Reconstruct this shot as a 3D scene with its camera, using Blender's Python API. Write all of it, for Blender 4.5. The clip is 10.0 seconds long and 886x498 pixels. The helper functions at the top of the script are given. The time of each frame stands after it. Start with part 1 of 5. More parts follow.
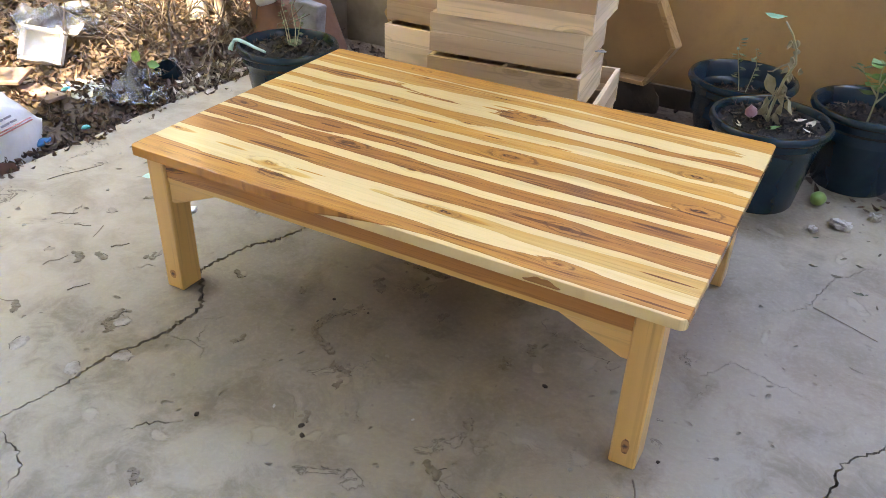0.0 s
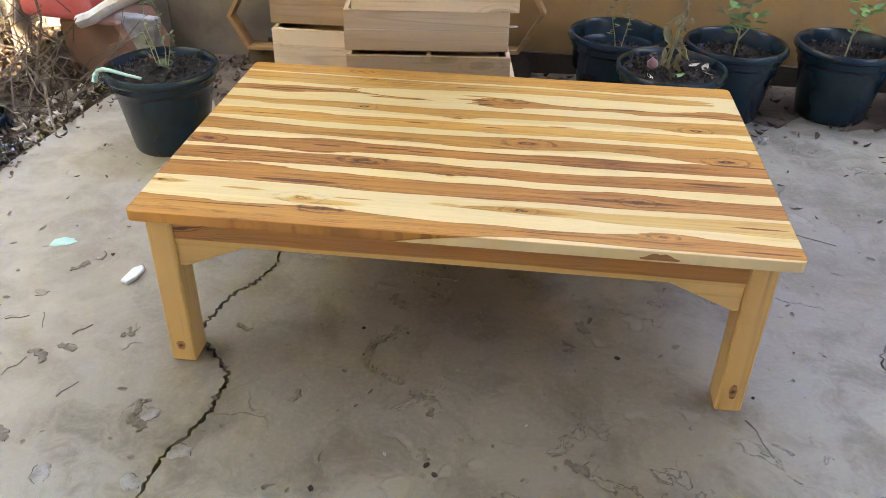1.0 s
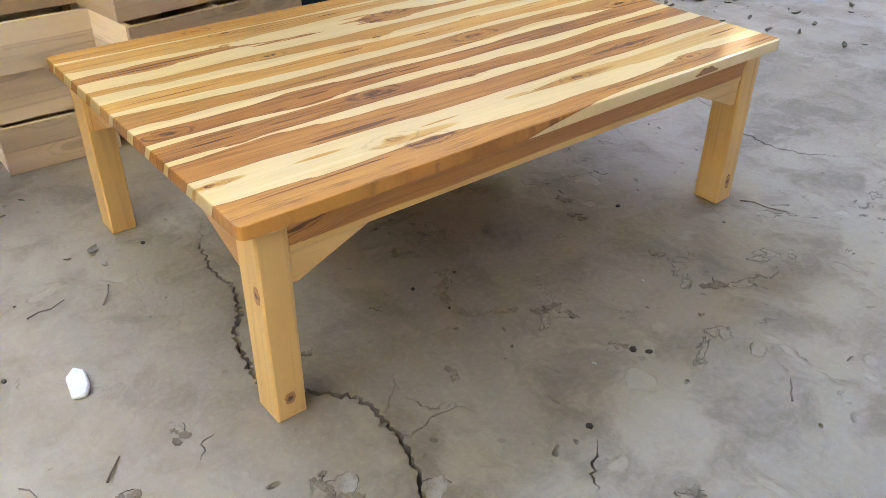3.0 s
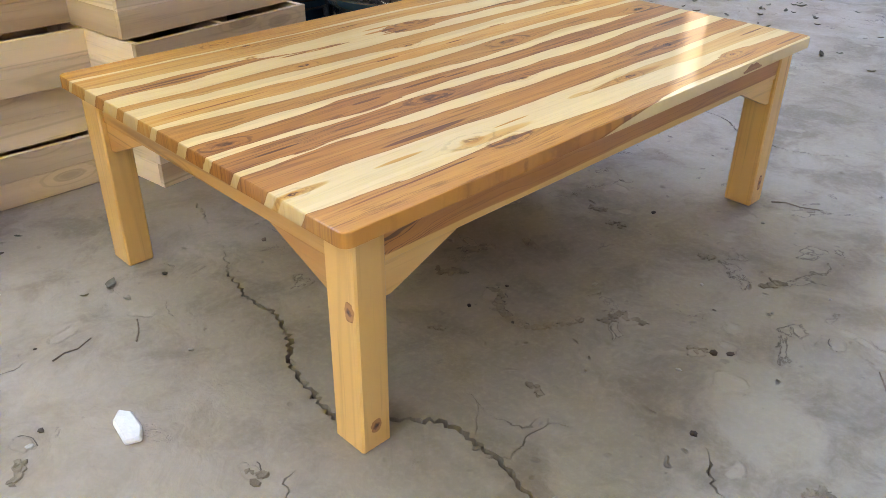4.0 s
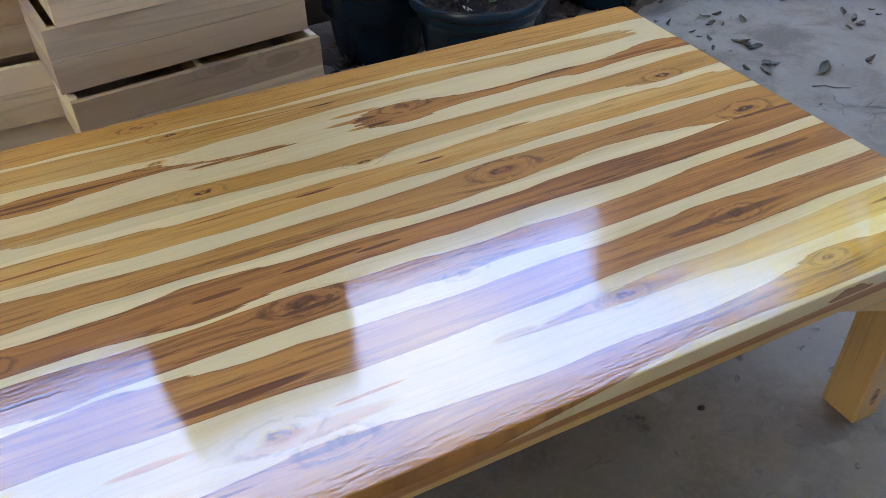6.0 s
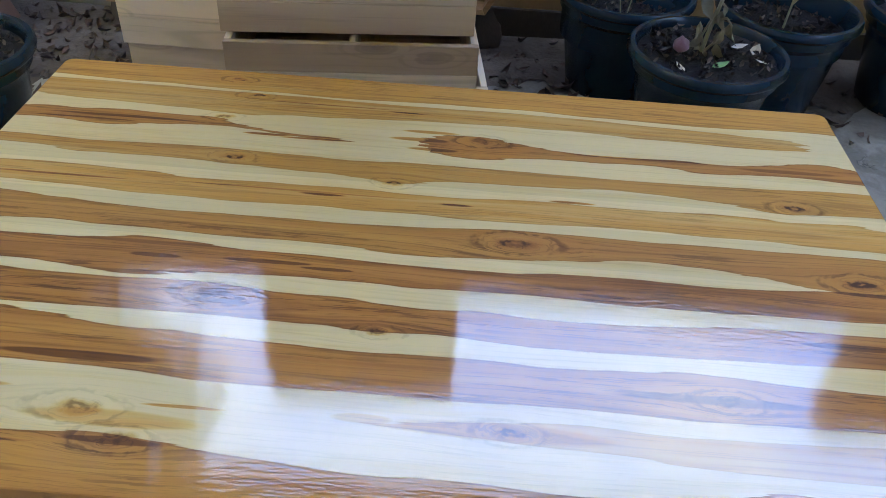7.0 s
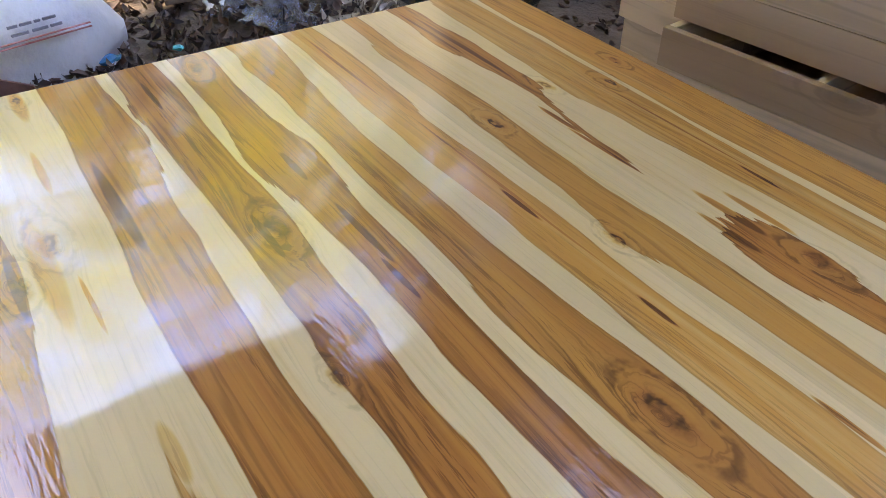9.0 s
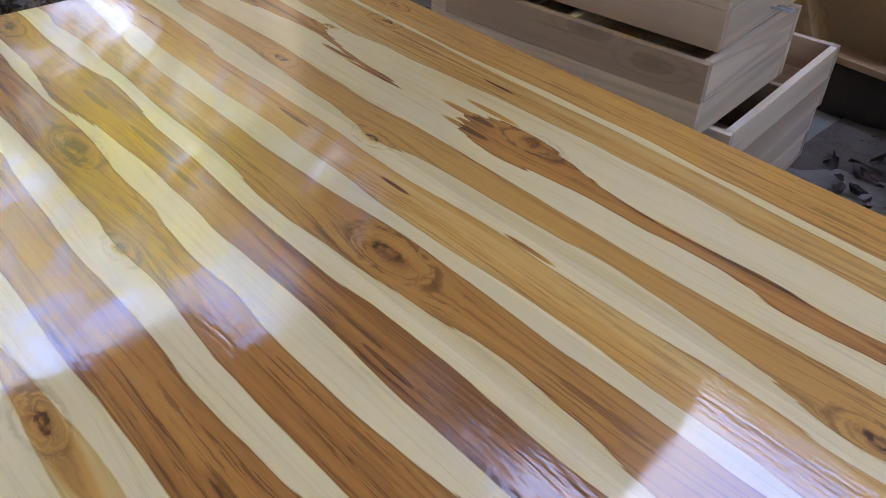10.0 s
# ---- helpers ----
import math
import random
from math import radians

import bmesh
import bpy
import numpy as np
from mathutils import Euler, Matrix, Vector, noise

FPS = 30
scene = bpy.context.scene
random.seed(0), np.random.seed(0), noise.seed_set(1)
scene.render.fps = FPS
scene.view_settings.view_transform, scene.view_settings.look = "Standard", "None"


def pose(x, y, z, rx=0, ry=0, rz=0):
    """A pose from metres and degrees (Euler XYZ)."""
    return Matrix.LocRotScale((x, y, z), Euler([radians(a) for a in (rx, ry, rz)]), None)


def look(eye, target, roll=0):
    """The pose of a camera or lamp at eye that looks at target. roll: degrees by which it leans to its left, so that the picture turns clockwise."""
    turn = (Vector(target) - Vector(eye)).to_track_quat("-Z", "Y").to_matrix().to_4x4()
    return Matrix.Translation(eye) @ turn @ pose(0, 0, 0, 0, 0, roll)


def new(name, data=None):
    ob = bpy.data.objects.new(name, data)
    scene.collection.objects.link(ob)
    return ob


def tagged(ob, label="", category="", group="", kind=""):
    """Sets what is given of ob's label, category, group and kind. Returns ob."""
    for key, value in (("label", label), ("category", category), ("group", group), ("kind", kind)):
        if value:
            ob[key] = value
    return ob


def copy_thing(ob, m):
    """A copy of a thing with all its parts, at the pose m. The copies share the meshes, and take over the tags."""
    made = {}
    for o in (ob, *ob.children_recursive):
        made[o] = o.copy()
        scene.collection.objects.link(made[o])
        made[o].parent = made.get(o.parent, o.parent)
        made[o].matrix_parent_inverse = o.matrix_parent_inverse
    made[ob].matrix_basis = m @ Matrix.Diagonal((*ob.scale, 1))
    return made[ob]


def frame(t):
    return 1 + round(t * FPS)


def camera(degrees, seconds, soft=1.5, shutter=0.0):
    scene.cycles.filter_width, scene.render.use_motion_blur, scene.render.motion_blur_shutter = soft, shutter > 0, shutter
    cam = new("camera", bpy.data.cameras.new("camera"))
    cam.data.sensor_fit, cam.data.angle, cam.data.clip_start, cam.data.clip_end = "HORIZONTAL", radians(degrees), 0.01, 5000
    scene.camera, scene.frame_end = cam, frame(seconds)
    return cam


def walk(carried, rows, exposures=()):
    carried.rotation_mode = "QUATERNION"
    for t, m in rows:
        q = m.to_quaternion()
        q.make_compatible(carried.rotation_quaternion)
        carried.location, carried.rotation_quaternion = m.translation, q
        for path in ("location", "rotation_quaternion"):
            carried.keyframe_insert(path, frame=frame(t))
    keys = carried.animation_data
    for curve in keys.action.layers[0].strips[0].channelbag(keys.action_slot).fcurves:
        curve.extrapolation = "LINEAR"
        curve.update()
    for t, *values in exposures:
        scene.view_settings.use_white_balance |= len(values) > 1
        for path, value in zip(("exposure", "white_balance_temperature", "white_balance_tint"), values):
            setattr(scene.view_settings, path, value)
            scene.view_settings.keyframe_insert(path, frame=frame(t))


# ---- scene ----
cam = camera(56.9, 10.0, soft=0.9)
PATH = [
    (0, (1.339, -1.082, 1.115), (0.545, 0.419, 0.058), 2.1),
    (0.5, (1.034, -1.178, 1.114), (0.516, 0.432, 0.047), 1.3),
    (1, (0.71, -1.202, 1.114), (0.532, 0.468, 0.029), 1.2),
    (1.5, (0.4, -1.191, 1.085), (0.595, 0.464, -0.02), -1.4),
    (2, (0.127, -1.076, 1.059), (0.618, 0.505, -0.063), -2.7),
    (2.5, (-0.112, -0.95, 1.011), (0.691, 0.492, -0.118), -0.0),
    (2.7, (-0.214, -0.899, 0.963), (0.702, 0.474, -0.166), 0.5),
    (3.8, (-0.505, -0.671, 0.78), (0.743, 0.577, -0.161), 0.2),
    (4, (-0.483, -0.642, 0.806), (0.739, 0.584, -0.194), 0.7),
    (4.5, (-0.39, -0.605, 0.921), (0.778, 0.6, -0.167), 0.6),
    (5, (-0.229, -0.538, 0.98), (0.766, 0.687, -0.249), -0.7),
    (5.5, (0.006, -0.445, 1.001), (0.758, 0.927, -0.245), -0.6),
    (5.7, (0.103, -0.433, 0.996), (0.825, 0.946, -0.259), -1.3),
    (6.8, (0.561, -0.398, 0.976), (0.753, 1.151, -0.274), 2.6),
    (7, (0.652, -0.387, 0.979), (0.606, 1.163, -0.284), 3.5),
    (7.5, (0.815, -0.317, 0.98), (0.162, 0.984, -0.391), 0.9),
    (8, (0.857, -0.117, 0.919), (-0.243, 0.819, -0.464), 2.1),
    (8.5, (0.875, 0.0, 0.808), (-0.422, 0.78, -0.5), 2.3),
    (9, (0.935, 0.059, 0.776), (-0.378, 0.957, -0.436), 1.1),
    (9.5, (1.009, 0.084, 0.772), (-0.223, 1.105, -0.428), 1.1),
    (10, (1.144, 0.054, 0.785), (-0.014, 1.137, -0.433), 2.0),
]
EXPOSURES = ((0.0, 3.05, 9500, 16), (2.5, 3.1, 9200, 16), (4.5, 2.95, 9100, 17), (5.0, 2.75, 8800, 16), (5.5, 2.4, 7900, 16), (7.0, 2.2, 7200, 9), (7.5, 2.1, 8000, 14), (8.0, 2.35, 9000, 18), (8.5, 2.35, 8700, 18), (9.0, 2.2, 8000, 20), (10.0, 2.12, 7500, 21))
walk(cam, [(t, look(eye, target, roll)) for t, eye, target, roll in PATH], EXPOSURES)

# ---- light ----
# The patio lies under a roof; daylight comes over the back wall and from the open sides.
SUN_FROM = Vector((-0.12, -0.85, 1.0)).normalized()
world = bpy.data.worlds.new("sky")
scene.world = world
world.use_nodes = True
wt = world.node_tree
wt.nodes.clear()
w_out = wt.nodes.new("ShaderNodeOutputWorld")
w_bg = wt.nodes.new("ShaderNodeBackground")
w_sky = wt.nodes.new("ShaderNodeTexSky")
w_sky.sky_type, w_sky.sun_disc = "NISHITA", False
w_sky.sun_elevation = math.asin(SUN_FROM.z)
w_sky.sun_rotation = math.atan2(SUN_FROM.x, SUN_FROM.y)
w_sky.dust_density = 2.0
w_co = wt.nodes.new("ShaderNodeTexCoord")
w_noise = wt.nodes.new("ShaderNodeTexNoise")
w_noise.inputs["Scale"].default_value, w_noise.inputs["Detail"].default_value = 2.6, 5.0
w_ramp = wt.nodes.new("ShaderNodeMapRange")
w_ramp.inputs["From Min"].default_value, w_ramp.inputs["From Max"].default_value = -0.1, 0.34
w_mix = wt.nodes.new("ShaderNodeMix")
w_mix.data_type = "RGBA"
w_patch = wt.nodes.new("ShaderNodeTexNoise")
w_patch.inputs["Scale"].default_value, w_patch.inputs["Detail"].default_value = 3.4, 4.0
w_white = wt.nodes.new("ShaderNodeMapRange")
w_white.inputs["From Min"].default_value, w_white.inputs["From Max"].default_value = 0.46, 0.62
w_cloud = wt.nodes.new("ShaderNodeMix")
w_cloud.data_type = "RGBA"
w_cloud.inputs["A"].default_value = (5.0, 9.2, 22.5, 1)
w_cloud.inputs["B"].default_value = (9.6, 12.8, 21.0, 1)
wt.links.new(w_co.outputs["Generated"], w_patch.inputs["Vector"])
wt.links.new(w_patch.outputs["Fac"], w_white.inputs["Value"])
wt.links.new(w_white.outputs["Result"], w_cloud.inputs["Factor"])
wt.links.new(w_cloud.outputs["Result"], w_mix.inputs["B"])
wt.links.new(w_co.outputs["Generated"], w_noise.inputs["Vector"])
wt.links.new(w_noise.outputs["Fac"], w_ramp.inputs["Value"])
wt.links.new(w_ramp.outputs["Result"], w_mix.inputs["Factor"])
wt.links.new(w_sky.outputs[0], w_mix.inputs["A"])
wt.links.new(w_mix.outputs["Result"], w_bg.inputs["Color"])
w_bg.inputs["Strength"].default_value = 0.15
wt.links.new(w_bg.outputs[0], w_out.inputs[0])

sun = new("sun", bpy.data.lights.new("sun", "SUN"))
sun.data.energy, sun.data.angle, sun.data.color = 5.0, radians(0.53), (1.0, 0.94, 0.84)
sun.matrix_world = look(SUN_FROM * 10, (0, 0, 0))


# ---- materials ----
class Net:
    """A small writer of material nodes."""

    def __init__(self, name):
        self.mat = bpy.data.materials.new(name)
        self.mat.use_nodes = True
        self.tree = self.mat.node_tree
        self.bsdf = self.tree.nodes["Principled BSDF"]
        self.where = self.node("ShaderNodeTexCoord").outputs["Object"]

    def node(self, kind, **sockets):
        made = self.tree.nodes.new(kind)
        for key, value in sockets.items():
            self.put(made.inputs[key], value)
        return made

    def put(self, socket, value):
        if isinstance(value, bpy.types.NodeSocket):
            self.tree.links.new(value, socket)
        elif value is not None:
            socket.default_value = value

    def math(self, op, a, b=None, c=None, clamp=False):
        made = self.tree.nodes.new("ShaderNodeMath")
        made.operation, made.use_clamp = op, clamp
        for socket, value in zip(made.inputs, (a, b, c)):
            self.put(socket, value)
        return made.outputs[0]

    def ramp(self, value, low, high, to_low=0.0, to_high=1.0):
        made = self.tree.nodes.new("ShaderNodeMapRange")
        made.interpolation_type = "SMOOTHSTEP"
        for key, v in (("Value", value), ("From Min", low), ("From Max", high), ("To Min", to_low), ("To Max", to_high)):
            self.put(made.inputs[key], v)
        return made.outputs["Result"]

    def noise(self, vector, scale, detail=3.0, rough=0.5, bend=0.0):
        made = self.node("ShaderNodeTexNoise", Vector=vector, Scale=scale, Detail=detail, Roughness=rough, Distortion=bend)
        return made.outputs["Fac"]

    def vec(self, x, y, z=0.0):
        return self.node("ShaderNodeCombineXYZ", X=x, Y=y, Z=z).outputs[0]

    def split(self, vector=None):
        made = self.node("ShaderNodeSeparateXYZ", Vector=vector or self.where)
        return made.outputs[0], made.outputs[1], made.outputs[2]

    def stretch(self, sx, sy, sz, vector=None):
        made = self.tree.nodes.new("ShaderNodeVectorMath")
        made.operation = "MULTIPLY"
        self.put(made.inputs[0], vector or self.where)
        made.inputs[1].default_value = (sx, sy, sz)
        return made.outputs[0]

    def shift(self, vector, amount):
        made = self.tree.nodes.new("ShaderNodeVectorMath")
        made.operation = "ADD"
        self.put(made.inputs[0], vector)
        self.put(made.inputs[1], amount)
        return made.outputs[0]

    def random(self):
        return self.node("ShaderNodeObjectInfo").outputs["Random"]

    def island(self):
        return self.node("ShaderNodeNewGeometry").outputs["Random Per Island"]

    def mix(self, factor, a, b, blend="MIX"):
        made = self.tree.nodes.new("ShaderNodeMix")
        made.data_type, made.blend_type = "RGBA", blend
        for key, v in (("Factor", factor), ("A", a), ("B", b)):
            if isinstance(v, tuple) and len(v) == 3:
                v = (*v, 1.0)
            self.put(made.inputs[key], v)
        return made.outputs["Result"]

    def bump(self, height, strength, distance):
        return self.node("ShaderNodeBump", Height=height, Strength=strength, Distance=distance).outputs[0]

    def done(self, color=None, rough=None, normal=None, **more):
        if isinstance(color, tuple):
            color = (*color[:3], 1.0)
        self.put(self.bsdf.inputs["Base Color"], color)
        self.put(self.bsdf.inputs["Roughness"], rough)
        self.put(self.bsdf.inputs["Normal"], normal)
        for key, value in more.items():
            self.put(self.bsdf.inputs[key.replace("_", " ")], value)
        return self.mat


SAP, SAP_WARM = (0.755, 0.555, 0.275), (0.69, 0.435, 0.145)
TAN, HEART, DEEP = (0.605, 0.285, 0.055), (0.455, 0.172, 0.033), (0.18, 0.060, 0.013)


def curve_node(net, x, values, length=1.2, depth=0.8):
    """The edge between heartwood and sapwood along a board: values in mm at even steps."""
    made = net.tree.nodes.new("ShaderNodeFloatCurve")
    curve = made.mapping.curves[0]
    last = len(values) - 1
    curve.points[0].location = (0, values[0] / 1000 / depth)
    curve.points[1].location = (1, values[last] / 1000 / depth)
    for n in range(1, last):
        curve.points.new(n / last, values[n] / 1000 / depth)
    made.mapping.update()
    net.put(made.inputs["Value"], net.math("DIVIDE", x, length))
    return net.math("MULTIPLY", made.outputs[0], depth)


def top_material():
    """Lacquered teak of the table top: heartwood bands, sapwood, knots, fissures and fine grain."""
    net = Net("lacquered_teak_top")
    x, y, z = net.split()
    # Knots (x, y, radius) that bend the grain.
    knots = (
        (0.045, 0.317, 0.011), (0.334, 0.533, 0.010), (0.555, 0.499, 0.009), (1.083, 0.512, 0.011),
        (0.718, 0.392, 0.016), (0.291, 0.634, 0.009), (0.668, 0.620, 0.012), (0.285, 0.749, 0.008),
        (0.384, 0.262, 0.014), (0.302, 0.093, 0.014), (0.350, 0.060, 0.012), (0.709, 0.104, 0.011),
        (1.126, 0.365, 0.014), (0.020, 0.124, 0.009), (0.965, 0.048, 0.008), (0.931, 0.166, 0.011),
        (0.572, 0.223, 0.008), (0.325, 0.704, 0.009),
    )
    flow, heart, ring = y, 0.0, 0.0
    warp_x = net.math("MULTIPLY_ADD", net.math("SUBTRACT", net.noise(net.where, 38.0, 3.0, 0.6), 0.5), 0.030, x)
    warp_y = net.math("MULTIPLY_ADD", net.math("SUBTRACT", net.noise(net.shift(net.where, (4.0, 1.0, 0.0)), 52.0, 3.0, 0.6), 0.5), 0.013, y)
    broken = net.ramp(net.noise(net.shift(net.where, (1.0, 6.0, 0.0)), 70.0, 2.0), 0.34, 0.56)
    for kx, ky, r in knots:
        r *= 1.15
        dx, dy = net.math("SUBTRACT", warp_x, kx), net.math("SUBTRACT", warp_y, ky)
        far = net.math("ADD", net.math("MULTIPLY", net.math("MULTIPLY", dx, dx), 0.16), net.math("MULTIPLY", dy, dy))
        pull = net.math("DIVIDE", net.math("MULTIPLY", dy, 1.3 * r * r), net.math("ADD", far, 0.35 * r * r))
        flow = net.math("SUBTRACT", flow, pull)
        near = net.math("MULTIPLY", net.math("SQRT", far), 1 / r)
        heart = net.math("MAXIMUM", heart, net.ramp(near, 0.75, 0.25))
        turns = net.math("MULTIPLY", net.ramp(net.math("SINE", net.math("MULTIPLY", near, 6.5)), 0.35, 0.98), net.ramp(near, 1.9, 0.6))
        ring = net.math("MAXIMUM", ring, turns)
    wob = net.noise(net.vec(net.math("MULTIPLY", x, 9.0), net.math("MULTIPLY", y, 60.0)), 1.0, 4.0, 0.6)
    skew = net.math("MULTIPLY_ADD", net.math("SUBTRACT", 0.362, z), -0.6, y)
    edge_y = net.math("MULTIPLY_ADD", net.math("SUBTRACT", wob, 0.5), 0.0042, skew)
    splinter = net.noise(net.vec(net.math("MULTIPLY", x, 4.0), net.math("MULTIPLY", y, 170.0), 2.2), 1.0, 2.0, 0.6)
    end_x = net.math("MULTIPLY_ADD", net.math("SUBTRACT", splinter, 0.5), 0.075, x)
    # Bands of heartwood: upper edge, lower edge (mm, every 40 mm along the table), tone.
    tone, dark_edge = 0.0, 0.0

    ragged = net.ramp(net.noise(net.vec(net.math("MULTIPLY", x, 7.0), net.math("MULTIPLY", y, 130.0), 6.6), 1.0, 3.0, 0.6), 0.47, 0.60)

    def band(upper, lower, share, tone, dark_edge):
        up, low = curve_node(net, end_x, upper), curve_node(net, end_x, lower)
        inner = net.math("MINIMUM", net.math("SUBTRACT", up, edge_y), net.math("SUBTRACT", edge_y, low))
        tone = net.math("MULTIPLY_ADD", net.ramp(inner, -0.0003, 0.0009), share, tone)
        rim = net.ramp(net.math("ABSOLUTE", net.math("SUBTRACT", inner, 0.0008)), 0.0018, 0.0)
        margin = net.math("MULTIPLY", net.ramp(inner, 0.010, 0.001), net.ramp(inner, -0.0003, 0.0009))
        rim = net.math("MAXIMUM", rim, net.math("MULTIPLY", net.math("MULTIPLY", margin, ragged), 0.75))
        return tone, net.math("MAXIMUM", dark_edge, net.math("MULTIPLY", rim, share))

    tone, dark_edge = band((800,) * 31,
                           (726, 724, 722, 720, 720, 720, 718, 717, 716, 716, 714, 713, 714, 715, 716, 717, 717, 717, 718, 717, 714, 712, 712, 710, 709, 709, 710, 713, 714, 714, 712), 0.42, tone, dark_edge)
    tone, dark_edge = band((714, 714, 714, 713, 712, 712, 711, 710, 710, 709, 709, 707, 706, 705, 705, 706, 706, 707, 707, 706, 705, 703, 701, 699, 697, 695, 693, 690, 686, 664, 672),
                           (665, 660, 657, 656, 654, 652, 651, 647, 644, 648, 652, 652, 656, 660, 662, 664, 665, 666, 667, 666, 667, 665, 660, 660, 660, 658, 656, 656, 658, 668, 676), 0.30, tone, dark_edge)
    tone, dark_edge = band((626, 630, 628, 632, 634, 631, 631, 631, 619, 608, 602, 600, 596, 582, 581, 581, 583, 583, 584, 585, 588, 588, 587, 587, 591, 591, 591, 590, 590, 591, 593),
                           (596, 597, 594, 590, 592, 600, 606, 608, 607, 602, 597, 593, 592, 602, 601, 601, 603, 603, 604, 605, 608, 608, 607, 607, 611, 611, 611, 610, 610, 611, 613), 0.60, tone, dark_edge)
    tone, dark_edge = band((592, 592, 592, 592, 592, 592, 591, 592, 593, 594, 594, 595, 595, 595, 595, 624, 631, 630, 620, 612, 607, 604, 606, 609, 607, 605, 610, 616, 624, 625, 616),
                           (612, 612, 612, 612, 612, 612, 611, 612, 613, 614, 614, 615, 615, 615, 615, 582, 573, 573, 580, 585, 586, 586, 589, 589, 582, 580, 584, 587, 587, 584, 581), 0.66, tone, dark_edge)
    tone, dark_edge = band((551, 551, 549, 547, 548, 550, 551, 552, 552, 551, 549, 548, 546, 547, 550, 550, 550, 550, 550, 549, 549, 548, 548, 549, 550, 551, 552, 554, 558, 559, 558),
                           (529, 528, 525, 517, 518, 518, 519, 518, 515, 514, 512, 510, 509, 502, 499, 506, 512, 514, 515, 517, 518, 522, 521, 518, 515, 510, 501, 497, 501, 504, 503), 0.34, tone, dark_edge)
    tone, dark_edge = band((484, 486, 489, 488, 487, 485, 483, 477, 477, 478, 479, 479, 480, 480, 478, 477, 477, 479, 482, 484, 482, 482, 482, 483, 485, 485, 483, 480, 483, 483, 473),
                           (443, 443, 443, 441, 440, 436, 434, 434, 434, 432, 433, 435, 436, 434, 434, 434, 432, 432, 433, 434, 436, 438, 438, 437, 435, 436, 435, 432, 431, 430, 429), 0.32, tone, dark_edge)
    tone, dark_edge = band((426, 424, 420, 414, 412, 409, 406, 404, 405, 406, 406, 406, 405, 405, 407, 409, 412, 415, 417, 417, 417, 416, 415, 416, 417, 416, 415, 416, 416, 416, 411),
                           (365, 369, 364, 367, 369, 366, 366, 366, 364, 362, 362, 363, 362, 360, 355, 353, 354, 358, 360, 364, 368, 373, 376, 374, 371, 364, 356, 348, 344, 343, 341), 0.52, tone, dark_edge)
    tone, dark_edge = band((341, 342, 340, 338, 339, 340, 346, 350, 348, 343, 340, 340, 340, 339, 336, 335, 335, 335, 336, 340, 342, 343, 341, 340, 340, 342, 345, 349, 350, 349, 347),
                           (294, 296, 294, 294, 294, 290, 285, 282, 287, 294, 296, 298, 300, 299, 299, 296, 298, 299, 300, 299, 297, 296, 296, 296, 296, 298, 298, 298, 300, 302, 302), 0.74, tone, dark_edge)
    tone, dark_edge = band((277, 280, 281, 280, 277, 276, 276, 276, 278, 279, 278, 273, 272, 272, 268, 264, 265, 267, 264, 262, 263, 264, 267, 270, 274, 276, 277, 277, 278, 279, 279),
                           (225, 226, 225, 220, 224, 225, 226, 227, 228, 228, 228, 227, 226, 226, 222, 223, 226, 223, 219, 219, 219, 220, 221, 222, 224, 225, 226, 227, 227, 227, 227), 0.70, tone, dark_edge)
    tone, dark_edge = band((210, 211, 214, 216, 219, 216, 210, 203, 201, 201, 198, 196, 195, 193, 192, 194, 195, 195, 193, 192, 194, 197, 201, 200, 197, 195, 194, 192, 191, 192, 194),
                           (148, 148, 149, 150, 148, 146, 145, 144, 143, 140, 137, 136, 136, 137, 138, 138, 137, 138, 140, 140, 140, 139, 138, 139, 140, 140, 142, 142, 140, 138, 139), 0.66, tone, dark_edge)
    tone, dark_edge = band((60, 60, 60, 60, 60, 60, 60, 60, 60, 60, 60, 60, 60, 60, 98, 104, 110, 114, 118, 120, 121, 119, 117, 118, 119, 121, 123, 125, 126, 127, 127),
                           (80, 80, 80, 80, 80, 80, 80, 80, 80, 80, 80, 80, 80, 80, 102, 100, 98, 95, 92, 91, 90, 87, 83, 81, 80, 80, 80, 79, 77, 75, 74), 0.20, tone, dark_edge)
    tone, dark_edge = band((70, 67, 66, 64, 60, 59, 60, 62, 66, 64, 60, 55, 52, 49, 46, 44, 46, 46, 44, 42, 43, 44, 48, 55, 62, 62, 54, 51, 49, 46, 45),
                           (-25, -25, -25, -25, -25, -25, -25, -25, -24, -22, -20, -17, -14, -10, -6, -2, 3, 8, 12, 13, 12, 11, 9, 8, 7, 7, 6, 6, 6, 6, 6), 0.56, tone, dark_edge)
    # Tan and dark lenses: x, y, half length, half width, strength.
    lenses = [
        (0.468, 0.462, 0.030, 0.0026, 0.9), (0.640, 0.461, 0.022, 0.0022, 0.8), (0.554, 0.684, 0.026, 0.0022, 0.7),
        (0.818, 0.308, 0.028, 0.0022, 0.7), (1.085, 0.258, 0.060, 0.0045, 0.7), (1.140, 0.101, 0.050, 0.0030, 0.8),
        (1.138, 0.020, 0.055, 0.0028, 0.8), (0.277, 0.157, 0.085, 0.0060, 0.55), (0.185, 0.113, 0.045, 0.0040, 0.35),
        (0.570, 0.107, 0.032, 0.0060, 0.22), (0.700, 0.104, 0.110, 0.0110, 0.20), (0.030, 0.124, 0.045, 0.0080, 0.30),
        (0.340, 0.083, 0.085, 0.0100, 0.22), (0.400, 0.103, 0.040, 0.0022, 0.55), (0.350, 0.058, 0.050, 0.0040, 0.45),
    ]
